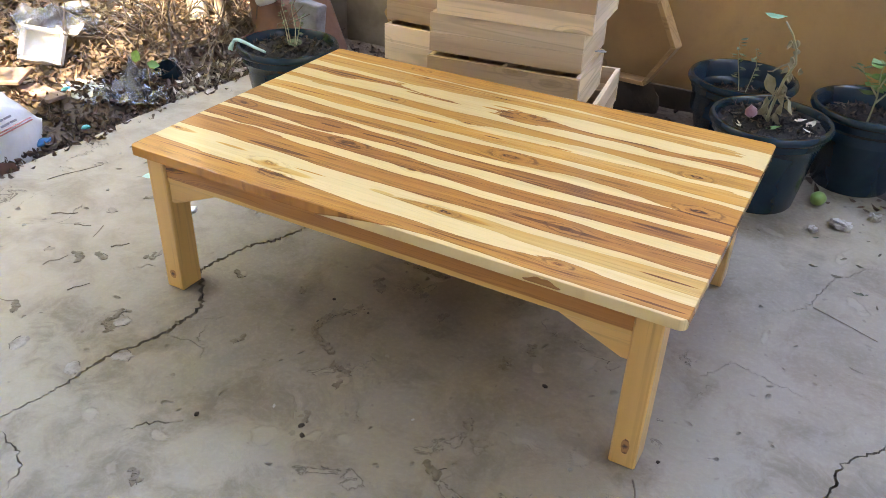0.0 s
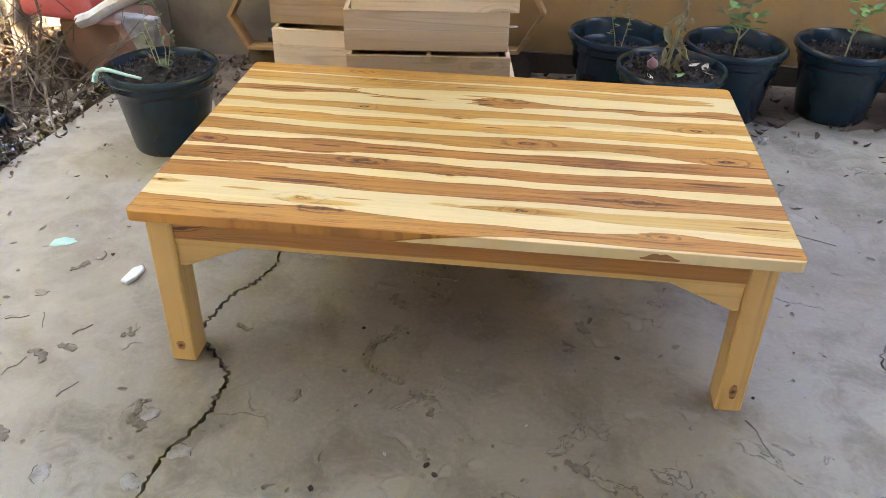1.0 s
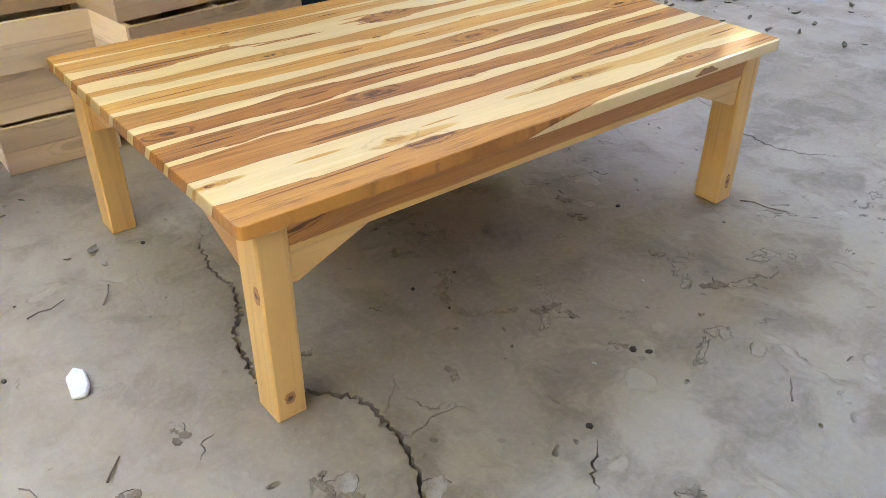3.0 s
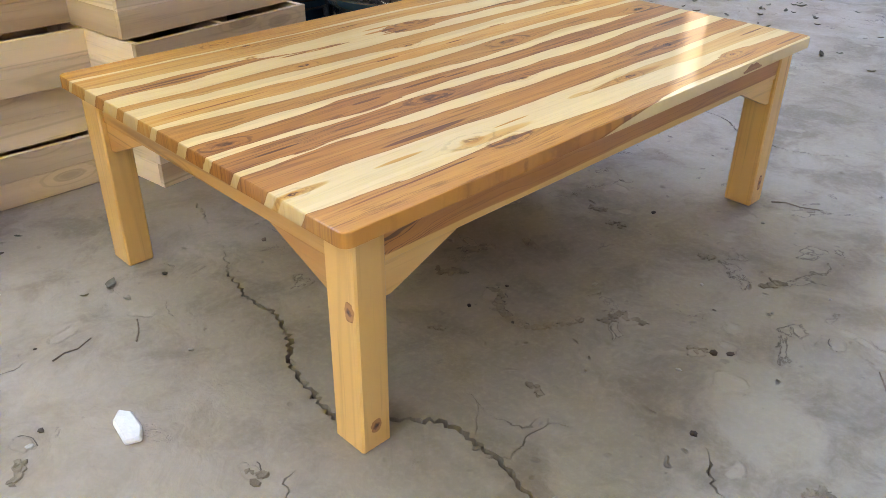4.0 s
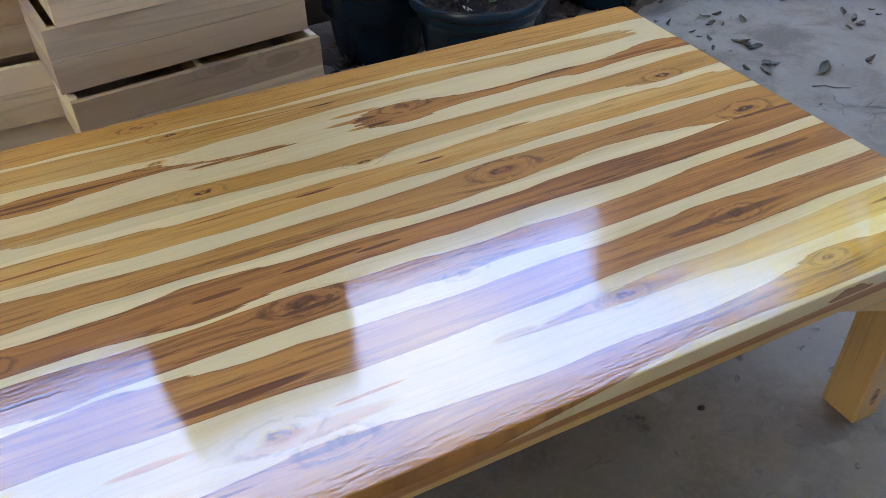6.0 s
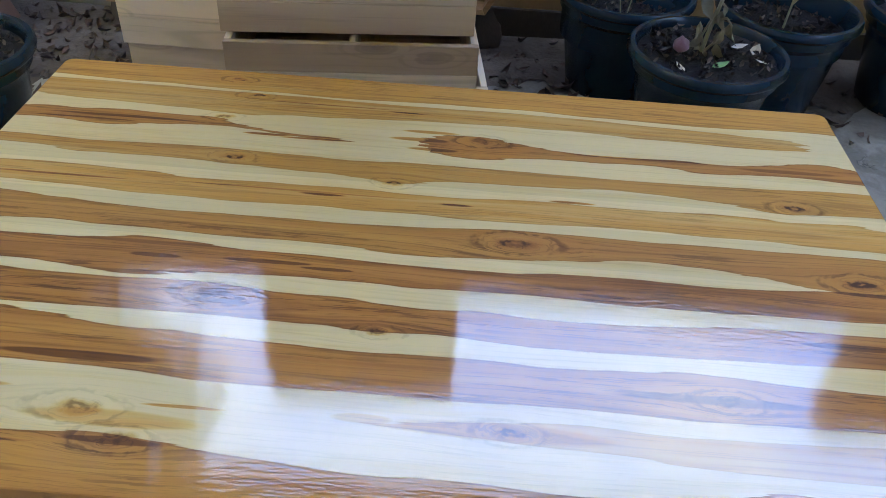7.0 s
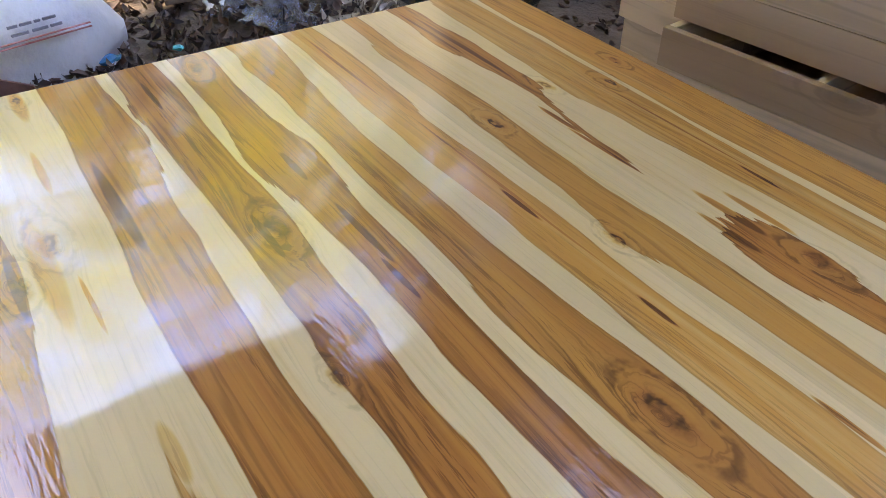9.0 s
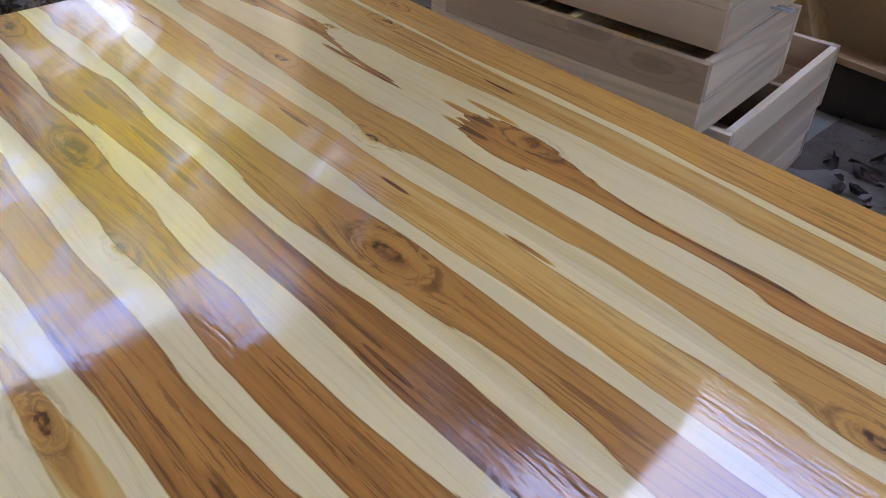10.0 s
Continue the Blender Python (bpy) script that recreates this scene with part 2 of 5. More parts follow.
    lenses += [
        (0.595, 0.634, 0.040, 0.0045, 0.5), (0.580, 0.612, 0.042, 0.0050, 0.5), (0.600, 0.588, 0.036, 0.0040, 0.5),
        (0.150, 0.050, 0.130, 0.0024, 0.45), (0.430, 0.322, 0.050, 0.0030, 0.8), (0.500, 0.316, 0.030, 0.0026, 0.7),
        (0.300, 0.318, 0.030, 0.0040, 0.5), (0.085, 0.250, 0.035, 0.0030, 0.7), (0.365, 0.596, 0.035, 0.0030, 0.8),
        (0.430, 0.592, 0.045, 0.0026, 0.7), (0.440, 0.466, 0.150, 0.0016, 0.4), (0.120, 0.462, 0.100, 0.0022, 0.5),
        (0.920, 0.166, 0.110, 0.0060, 0.30), (0.390, 0.250, 0.035, 0.0035, 0.6), (0.790, 0.486, 0.030, 0.0026, 0.6),
        (0.150, 0.615, 0.110, 0.0040, 0.3), (0.100, 0.604, 0.080, 0.0024, 0.5), (0.440, 0.690, 0.100, 0.0014, 0.5),
        (1.100, 0.600, 0.080, 0.0050, 0.3), (0.900, 0.605, 0.120, 0.0020, 0.4),
    ]
    fissure = 0.0
    for lx, ly, a, b, strength in lenses:
        u = net.math("MULTIPLY", net.math("SUBTRACT", x, lx), 1 / a)
        v = net.math("MULTIPLY", net.math("SUBTRACT", edge_y, ly), 1 / b)
        d = net.math("ADD", net.math("MULTIPLY", u, u), net.math("MULTIPLY", v, v))
        fissure = net.math("MAXIMUM", fissure, net.math("MULTIPLY", net.ramp(d, 1.3, 0.35), strength))
    # Grain that follows the flow round the knots.
    pores = net.noise(net.vec(net.math("MULTIPLY", x, 7.0), net.math("MULTIPLY", flow, 300.0)), 1.0, 4.0, 0.7)
    streak = net.noise(net.vec(net.math("MULTIPLY", x, 1.6), net.math("MULTIPLY", flow, 62.0), 3.1), 1.0, 5.0, 0.6)
    lines = net.noise(net.vec(net.math("MULTIPLY", x, 1.1), net.math("MULTIPLY", flow, 46.0), 7.7), 1.0, 2.0, 0.45)
    line = net.ramp(net.math("ABSOLUTE", net.math("SUBTRACT", lines, 0.5)), 0.026, 0.004)
    broad = net.noise(net.vec(net.math("MULTIPLY", x, 3.0), net.math("MULTIPLY", y, 16.0), 1.3), 1.0, 2.0)
    board = net.random()
    flecks = net.noise(net.vec(net.math("MULTIPLY", x, 13.0), net.math("MULTIPLY", flow, 300.0), 5.4), 1.0, 3.0, 0.62)
    fleck = net.math("MULTIPLY", net.ramp(flecks, 0.53, 0.60), net.ramp(net.noise(net.vec(net.math("MULTIPLY", x, 3.0), net.math("MULTIPLY", y, 26.0), 8.0), 1.0, 2.0), 0.42, 0.58))
    tone = net.math("ADD", tone, fissure)
    tone = net.math("MULTIPLY_ADD", net.math("SUBTRACT", streak, 0.5), net.math("MULTIPLY_ADD", tone, 0.72, 0.26), tone)
    tone = net.math("MULTIPLY_ADD", net.math("SUBTRACT", broad, 0.5), 0.22, tone)
    tone = net.math("MULTIPLY_ADD", heart, 0.24, tone)
    color = net.node("ShaderNodeValToRGB", Fac=tone)
    ramp = color.color_ramp
    stops = ((0.0, SAP), (0.14, SAP_WARM), (0.34, TAN), (0.70, HEART), (0.95, DEEP))
    ramp.elements[0].position, ramp.elements[1].position = 0.0, 0.95
    for pos, c in stops[1:-1]:
        ramp.elements.new(pos)
    for element, (pos, c) in zip(ramp.elements, stops):
        element.position, element.color = pos, (*c, 1)
    col = color.outputs[0]
    col = net.mix(net.math("MULTIPLY", dark_edge, 0.85), col, (0.16, 0.055, 0.015))
    col = net.mix(net.math("MULTIPLY", line, net.math("MULTIPLY_ADD", tone, 0.45, 0.06, clamp=True)), col, (0.10, 0.035, 0.012))
    col = net.mix(net.math("MULTIPLY", net.math("MULTIPLY", ring, broken), net.math("MULTIPLY_ADD", tone, 1.2, 0.30, clamp=True)), col, (0.085, 0.030, 0.009))
    col = net.mix(net.ramp(pores, 0.52, 0.72, 0.0, net.math("MULTIPLY_ADD", tone, 0.5, 0.16, clamp=True)), col, (0.16, 0.06, 0.014))
    col = net.mix(net.math("MULTIPLY", fleck, net.math("MULTIPLY_ADD", tone, 0.75, 0.06, clamp=True)), col, (0.085, 0.030, 0.009))
    # End faces show the darker cut ends of the boards.
    cut = net.math("MAXIMUM", net.ramp(x, 0.0025, 0.0005), net.ramp(x, 1.1975, 1.1995))
    col = net.mix(net.math("MULTIPLY", cut, 0.35), col, (0.16, 0.065, 0.02))
    tint = net.node("ShaderNodeHueSaturation", Color=col, Value=net.math("MULTIPLY_ADD", board, 0.14, 0.93), Saturation=1.0).outputs[0]
    ripple = net.noise(net.vec(net.math("MULTIPLY", x, 48.0), net.math("MULTIPLY", y, 250.0)), 1.0, 2.0, 0.5)
    coat = net.bump(net.math("ADD", ripple, net.math("MULTIPLY", net.noise(net.where, 7.0, 2.0), 5.0)), 0.058, 0.0022)
    return net.done(tint, 0.5, net.bump(pores, 0.12, 0.0008), Specular_IOR_Level=0.12, Coat_Weight=1.0, Coat_Roughness=0.05, Coat_IOR=1.52, Coat_Normal=coat)


def wood(name, light, dark, axis, share=0.5, gloss=0.0, rough=0.5, grain=60.0, spread=0.25, lines=0.5, knots=0.0):
    """Plain board wood with grain along an axis, varied from piece to piece."""
    net = Net(name)
    x, y, z = net.split()
    scale = [grain, grain, grain]
    scale["xyz".index(axis)] = grain * 0.03
    seed = net.math("MULTIPLY", net.random(), 37.0)
    where = net.shift(net.stretch(*scale), net.vec(seed, seed, seed))
    fine = [v * 5 for v in scale]
    streak = net.noise(where, 1.0, 4.0, 0.6, 0.4)
    broad = net.noise(net.shift(net.stretch(*[v * 0.22 for v in scale]), net.vec(seed, seed, seed)), 1.0, 2.0, 0.5, 0.8)
    pores = net.noise(net.shift(net.stretch(*fine), net.vec(seed, seed, seed)), 1.0, 2.0)
    line = net.ramp(net.math("ABSOLUTE", net.math("SUBTRACT", broad, 0.5)), 0.016, 0.002)
    tone = net.math("ADD", net.ramp(broad, 0.5 - 0.5 * spread + (0.5 - share), 0.5 + 0.5 * spread + (0.5 - share)), net.math("MULTIPLY_ADD", streak, 0.5, -0.25), clamp=True)
    col = net.mix(tone, light, dark)
    deep = tuple(v * 0.38 for v in dark)
    col = net.mix(net.math("MULTIPLY", line, lines), col, deep)
    col = net.mix(net.ramp(pores, 0.55, 0.8, 0.0, 0.3), col, deep)
    if knots:
        cell = [11.0, 11.0, 11.0]
        cell["xyz".index(axis)] = 3.6
        bend = net.math("MULTIPLY", streak, 0.12)
        spot = net.shift(net.shift(net.stretch(*cell), net.vec(seed, seed, seed)), net.vec(bend, bend, bend))
        away = net.node("ShaderNodeTexVoronoi", Vector=spot, Scale=1.0, Randomness=1.0).outputs["Distance"]
        turns = net.math("MULTIPLY", net.ramp(net.math("SINE", net.math("MULTIPLY", away, 62.0)), 0.2, 0.95), net.ramp(away, 0.40, 0.12))
        col = net.mix(net.math("MULTIPLY", turns, 0.45 * knots), col, deep)
        col = net.mix(net.ramp(away, 0.15, 0.07, 0.0, 0.8 * knots), col, deep)
    col = net.node("ShaderNodeHueSaturation", Color=col, Value=net.math("MULTIPLY_ADD", net.random(), 0.22, 0.89), Saturation=1.0).outputs[0]
    return net.done(col, net.ramp(streak, 0.2, 0.8, rough - 0.06, rough + 0.08), net.bump(pores, 0.25, 0.0008), Coat_Weight=gloss, Coat_Roughness=0.12)


M_TOP = top_material()
M_LEG = wood("lacquered_teak_leg", (0.70, 0.41, 0.138), (0.57, 0.29, 0.078), "z", 0.35, 0.6, 0.42, 30, 0.5, 0.15)
M_BRACE = wood("lacquered_teak_sapwood", (0.75, 0.46, 0.17), (0.59, 0.31, 0.09), "x", 0.35, 0.6, 0.42, 36, 0.5, 0.2)
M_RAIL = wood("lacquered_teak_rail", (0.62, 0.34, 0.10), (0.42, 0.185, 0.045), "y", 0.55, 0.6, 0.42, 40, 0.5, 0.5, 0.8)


def apron_material():
    """Front rail: brown heartwood above a sapwood strip, knots at one end."""
    net = Net("lacquered_teak_apron")
    x, y, z = net.split()
    wob = net.noise(net.vec(net.math("MULTIPLY", x, 2.2), 0.4), 1.0, 2.0)
    edge = net.math("MULTIPLY_ADD", net.math("SUBTRACT", wob, 0.5), 0.02, 0.2975)
    sap = net.ramp(net.math("SUBTRACT", z, edge), 0.0012, -0.0012)
    left = net.ramp(x, 0.25, 0.06)
    flow = net.math("MULTIPLY_ADD", net.noise(net.vec(net.math("MULTIPLY", x, 9.0), net.math("MULTIPLY", z, 26.0)), 1.0, 2.0), net.math("MULTIPLY_ADD", left, 0.05, 0.012), z)
    streak = net.noise(net.vec(net.math("MULTIPLY", x, 2.0), net.math("MULTIPLY", flow, 110.0)), 1.0, 4.0, 0.6)
    rings = net.noise(net.vec(net.math("MULTIPLY", x, 1.5), net.math("MULTIPLY", flow, 50.0), 4.0), 1.0, 2.0)
    line = net.ramp(net.math("ABSOLUTE", net.math("SUBTRACT", rings, 0.5)), 0.02, 0.003)
    col = net.mix(streak, (0.53, 0.225, 0.052), (0.38, 0.138, 0.026))
    col = net.mix(net.math("MULTIPLY", line, net.math("MULTIPLY_ADD", left, 0.6, 0.25)), col, (0.07, 0.025, 0.01))
    col = net.mix(sap, col, net.mix(streak, (0.74, 0.46, 0.16), (0.60, 0.33, 0.09)))
    return net.done(col, 0.42, net.bump(streak, 0.12, 0.0006), Coat_Weight=0.4, Coat_Roughness=0.14)


M_APRON = apron_material()
M_KNOT = wood("teak_knot", (0.38, 0.165, 0.048), (0.20, 0.078, 0.026), "x", 0.5, 0.6, 0.42, 220, 0.4, 0.3)
M_CRATE = wood("raw_teak_plank", (0.78, 0.615, 0.43), (0.48, 0.335, 0.212), "x", 0.45, 0.0, 0.75, 30, 0.24, 0.22, 0.55)
M_CRATE_SIDE = wood("raw_teak_plank_side", (0.78, 0.615, 0.43), (0.48, 0.335, 0.212), "y", 0.45, 0.0, 0.75, 30, 0.24, 0.22, 0.55)
M_HEX = wood("raw_teak_batten", (0.50, 0.31, 0.14), (0.34, 0.185, 0.07), "x", 0.5, 0.0, 0.65, 45, 0.5, 0.3)
M_BOARD = wood("weathered_scrap_board", (0.27, 0.185, 0.145), (0.16, 0.105, 0.08), "x", 0.5, 0.0, 0.8, 40, 0.5, 0.4)


def concrete_floor():
    net = Net("worn_concrete_floor")
    x, y, z = net.split()
    warp = net.shift(net.where, net.vec(net.math("MULTIPLY", net.noise(net.where, 6.0, 3.0), 0.22), net.math("MULTIPLY", net.noise(net.where, 4.3, 3.0), 0.22)))
    big = net.noise(warp, 1.1, 4.0, 0.55)
    mid = net.noise(warp, 5.5, 6.0, 0.66)
    fine = net.noise(net.where, 90.0, 4.0, 0.6)
    trowel = net.noise(net.stretch(11.0, 4.5, 1.0), 1.0, 4.0, 0.6)
    pink = net.noise(net.shift(net.where, (5.0, 2.0, 0.0)), 0.9, 3.0)
    speck = net.noise(net.where, 34.0, 2.0)
    col = net.mix(net.ramp(big, 0.32, 0.68), (0.196, 0.164, 0.120), (0.310, 0.267, 0.199))
    col = net.mix(net.ramp(mid, 0.44, 0.66, 0.0, 0.85), col, (0.160, 0.127, 0.087))
    col = net.mix(net.ramp(pink, 0.5, 0.72, 0.0, 0.5), col, (0.367, 0.277, 0.198))
    col = net.mix(net.ramp(trowel, 0.5, 0.75, 0.0, 0.22), col, (0.426, 0.367, 0.280))
    col = net.mix(net.ramp(speck, 0.68, 0.76, 0.0, 0.5), col, (0.124, 0.099, 0.071))
    col = net.mix(net.ramp(fine, 0.42, 0.76, 0.0, 0.14), col, (0.474, 0.423, 0.339))
    # Paler beige towards the left: light from that side put into the colour.
    left_light = net.ramp(net.math("MULTIPLY_ADD", net.math("SUBTRACT", big, 0.5), 0.9, x), 0.15, -0.45)
    col = net.mix(net.math("MULTIPLY", left_light, net.ramp(mid, 0.25, 0.65, 0.75, 0.35)), col, (0.46, 0.375, 0.280))
    pit = net.node("ShaderNodeTexVoronoi", Vector=warp, Scale=21.0, Randomness=1.0).outputs["Distance"]
    pits = net.math("MULTIPLY", net.ramp(pit, 0.16, 0.06), net.ramp(net.noise(net.where, 4.0, 2.0), 0.5, 0.62))
    col = net.mix(net.math("MULTIPLY", pits, 0.75), col, (0.100, 0.079, 0.056))
    web = net.node("ShaderNodeTexVoronoi", Vector=net.shift(warp, net.vec(net.math("MULTIPLY", fine, 0.02), net.math("MULTIPLY", mid, 0.05))), Scale=6.5, Randomness=1.0)
    web.feature = "DISTANCE_TO_EDGE"
    hair = net.math("MULTIPLY", net.ramp(web.outputs["Distance"], 0.010, 0.002), net.ramp(net.noise(net.shift(net.where, (8.0, 3.0, 0.0)), 2.6, 3.0, 0.6), 0.60, 0.66))
    col = net.mix(net.math("MULTIPLY", hair, 0.7), col, (0.071, 0.057, 0.039))
    dent_cell = net.node("ShaderNodeTexVoronoi", Vector=warp, Scale=9.0, Randomness=1.0).outputs["Distance"]
    dent = net.math("MULTIPLY", net.ramp(net.math("ADD", dent_cell, net.math("MULTIPLY", mid, 0.35)), 0.40, 0.33), net.ramp(net.noise(net.shift(net.where, (2.0, 9.0, 0.0)), 3.1, 2.0), 0.48, 0.56))
    col = net.mix(net.math("MULTIPLY", dent, 0.35), col, (0.391, 0.339, 0.257))
    skin = net.noise(net.shift(warp, (6.0, 4.0, 0.0)), 8.0, 6.0, 0.62)
    bare = net.ramp(net.noise(net.shift(net.where, (1.0, 7.0, 3.0)), 2.3, 2.0), 0.50, 0.60)
    flake = net.math("MULTIPLY", net.ramp(skin, 0.615, 0.622), bare)
    lip = net.math("MULTIPLY", net.ramp(net.math("ABSOLUTE", net.math("SUBTRACT", skin, 0.612)), 0.010, 0.002), bare)
    col = net.mix(net.math("MULTIPLY", flake, net.ramp(fine, 0.35, 0.65, 0.1, 0.55)), col, (0.335, 0.285, 0.215))
    col = net.mix(net.math("MULTIPLY", lip, 0.72), col, (0.062, 0.048, 0.034))
    pits = net.math("MAXIMUM", pits, net.math("MAXIMUM", net.math("MULTIPLY", flake, 0.55), net.math("MULTIPLY", lip, 0.9)))
    pits = net.math("MAXIMUM", pits, net.math("MAXIMUM", hair, net.math("MULTIPLY", dent, 0.3)))
    height = net.math("ADD", net.math("MULTIPLY", mid, 0.7), net.math("ADD", net.math("MULTIPLY", fine, 0.09), net.math("MULTIPLY_ADD", pits, -0.8, net.math("MULTIPLY", trowel, 0.25))))
    col = net.node("ShaderNodeHueSaturation", Color=col, Value=0.92, Saturation=0.88).outputs[0]
    return net.done(col, net.ramp(mid, 0.3, 0.7, 0.55, 0.8), net.bump(height, 0.8, 0.009))


def plain(name, base, other, scale, rough=0.8, bump=0.4, size=0.004, detail=5.0, third=None, **more):
    """A surface with variation at two scales."""
    net = Net(name)
    big, small = net.noise(net.where, scale, detail, 0.6, 0.3), net.noise(net.where, scale * 9, 4.0, 0.6)
    col = net.mix(net.ramp(big, 0.35, 0.68), base, other)
    if third:
        col = net.mix(net.ramp(net.noise(net.shift(net.where, (3.0, 7.0, 1.0)), scale * 0.6, 4.0), 0.48, 0.7, 0.0, 0.8), col, third)
    col = net.mix(net.ramp(small, 0.5, 0.8, 0.0, 0.3), col, tuple(v * 0.6 for v in base))
    return net.done(col, rough, net.bump(net.math("MULTIPLY_ADD", small, 0.5, big), bump, size), **more)


def varied(name, *colors, rough=0.7, **more):
    """A colour of its own for each loose piece."""
    net = Net(name)
    pick = net.math("FRACT", net.math("ADD", net.island(), net.random()))
    ramp = net.node("ShaderNodeValToRGB", Fac=pick)
    ramp.color_ramp.interpolation = "LINEAR"
    cells = ramp.color_ramp.elements
    for n in range(len(colors) - 2):
        cells.new(0.5)
    for n, c in enumerate(colors):
        cells[n].position, cells[n].color = n / (len(colors) - 1), (*c, 1)
    grain = net.noise(net.where, 60.0, 3.0)
    col = net.mix(net.ramp(grain, 0.35, 0.75, 0.0, 0.5), ramp.outputs[0], tuple(v * 0.4 for v in colors[0]))
    return net.done(col, rough, net.bump(grain, 0.3, 0.003), **more)


M_FLOOR = concrete_floor()
M_CRACK = plain("crack_dirt", (0.05, 0.042, 0.035), (0.10, 0.085, 0.07), 30, 0.9)
M_DIRT = plain("leafy_dirt", (0.09, 0.065, 0.046), (0.155, 0.115, 0.082), 6, 0.95, 0.8, 0.02, third=(0.07, 0.05, 0.035))
M_OCHRE = plain("ochre_wall_paint", (0.56, 0.335, 0.135), (0.44, 0.265, 0.12), 2.2, 0.75, 0.25, 0.004, third=(0.24, 0.16, 0.09))
M_GREY = plain("bare_grey_render", (0.30, 0.285, 0.25), (0.21, 0.20, 0.175), 3.0, 0.9, 0.5, 0.006, third=(0.20, 0.175, 0.15))
M_DARK_BASE = plain("dark_stained_base", (0.085, 0.062, 0.044), (0.05, 0.038, 0.028), 5, 0.9, 0.6, 0.008)
M_ROOF = plain("roof_underside", (0.12, 0.085, 0.06), (0.08, 0.058, 0.042), 2, 0.85)
# Wall render with shadow put into a darker brown.
M_PILLAR = plain("shadowed_brown_render", (0.25, 0.215, 0.17), (0.16, 0.13, 0.10), 4, 0.9, 0.5, 0.006)
# Kept pale so the unseen wall throws light back on front faces.
M_BOUNCE = plain("bounce_wall_paint", (0.74, 0.70, 0.62), (0.66, 0.61, 0.53), 2, 0.8, 0.2)
M_BRICK = plain("weathered_brick", (0.25, 0.13, 0.085), (0.18, 0.10, 0.07), 7, 0.9, 0.6, 0.006)
M_RED = plain("red_paint", (0.62, 0.115, 0.105), (0.70, 0.20, 0.18), 6, 0.6, 0.3)
# White of the plaster edge; on the trunks it stands for sunlight.
M_LIME_SUN = plain("white_plaster_and_sunlit_bark", (0.62, 0.61, 0.585), (0.46, 0.45, 0.42), 14, 0.85, 0.7, 0.006)
M_BLOCK = plain("pale_concrete_block", (0.36, 0.37, 0.37), (0.25, 0.255, 0.25), 16, 0.9, 0.9, 0.008, third=(0.17, 0.17, 0.165))
M_POT = plain("navy_plastic", (0.004, 0.020, 0.031), (0.008, 0.031, 0.046), 5, 0.24, 0.10, 0.002)
M_SOIL = plain("potting_soil", (0.013, 0.010, 0.008), (0.026, 0.020, 0.016), 40, 0.95, 1.0, 0.02)
M_CLOD = varied("soil_clods_and_husk", (0.014, 0.011, 0.009), (0.030, 0.022, 0.017), (0.17, 0.13, 0.10), (0.020, 0.016, 0.014), (0.012, 0.010, 0.008), rough=0.9)
M_LITTER = varied("dead_leaves", (0.040, 0.027, 0.020), (0.085, 0.052, 0.034), (0.15, 0.083, 0.052), (0.062, 0.040, 0.030), (0.18, 0.125, 0.085), rough=0.75)
M_PALE_LITTER = varied("pale_dry_leaves", (0.55, 0.47, 0.36), (0.68, 0.61, 0.50), (0.36, 0.28, 0.19), rough=0.75)
M_DRY_LEAF = varied("dry_fallen_leaves", (0.11, 0.078, 0.052), (0.07, 0.078, 0.044), (0.17, 0.15, 0.105), (0.06, 0.085, 0.05), (0.15, 0.105, 0.07), rough=0.65)
M_TWIG = varied("dry_twigs", (0.13, 0.095, 0.07), (0.21, 0.165, 0.125), (0.085, 0.062, 0.047), rough=0.85)
M_BARK = plain("grey_bark", (0.23, 0.19, 0.15), (0.33, 0.285, 0.235), 9, 0.9, 0.8, 0.01)
M_LEAF = varied("green_leaves", (0.10, 0.24, 0.055), (0.15, 0.31, 0.085), (0.075, 0.20, 0.065), rough=0.45)
M_DULL_LEAF = varied("dull_green_leaves", (0.06, 0.10, 0.035), (0.10, 0.15, 0.06), (0.13, 0.14, 0.07), rough=0.6)
M_BLUE_LEAF = varied("blue_green_leaf", (0.10, 0.29, 0.17), (0.13, 0.33, 0.20), rough=0.45)
# Backlight from the sun is put into these bright yellow leaf colours.
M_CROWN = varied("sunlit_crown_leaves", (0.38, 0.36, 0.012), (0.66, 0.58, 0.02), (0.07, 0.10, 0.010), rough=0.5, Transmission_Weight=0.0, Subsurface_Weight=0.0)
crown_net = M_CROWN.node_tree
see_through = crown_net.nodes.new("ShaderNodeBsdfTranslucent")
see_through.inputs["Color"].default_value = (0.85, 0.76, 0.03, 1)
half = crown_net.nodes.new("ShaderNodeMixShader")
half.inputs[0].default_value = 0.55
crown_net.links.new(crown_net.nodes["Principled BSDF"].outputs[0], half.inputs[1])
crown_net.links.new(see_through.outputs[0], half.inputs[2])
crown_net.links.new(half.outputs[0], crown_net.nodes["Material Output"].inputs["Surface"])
# Crown leaves again, with shade put into darker colours.
M_SHADE = varied("shaded_crown_leaves", (0.05, 0.075, 0.012), (0.11, 0.13, 0.022), (0.03, 0.045, 0.010), rough=0.5)
M_STEM = plain("withered_stem", (0.34, 0.34, 0.19), (0.44, 0.40, 0.26), 30, 0.7)
M_WILT = plain("withered_leaf", (0.32, 0.29, 0.18), (0.22, 0.19, 0.11), 30, 0.75)
M_ONION = plain("red_onion_skin", (0.28, 0.13, 0.15), (0.42, 0.27, 0.28), 30, 0.4)
M_FRUIT = plain("green_citrus_peel", (0.15, 0.27, 0.06), (0.22, 0.34, 0.10), 18, 0.45, 0.4, 0.002)
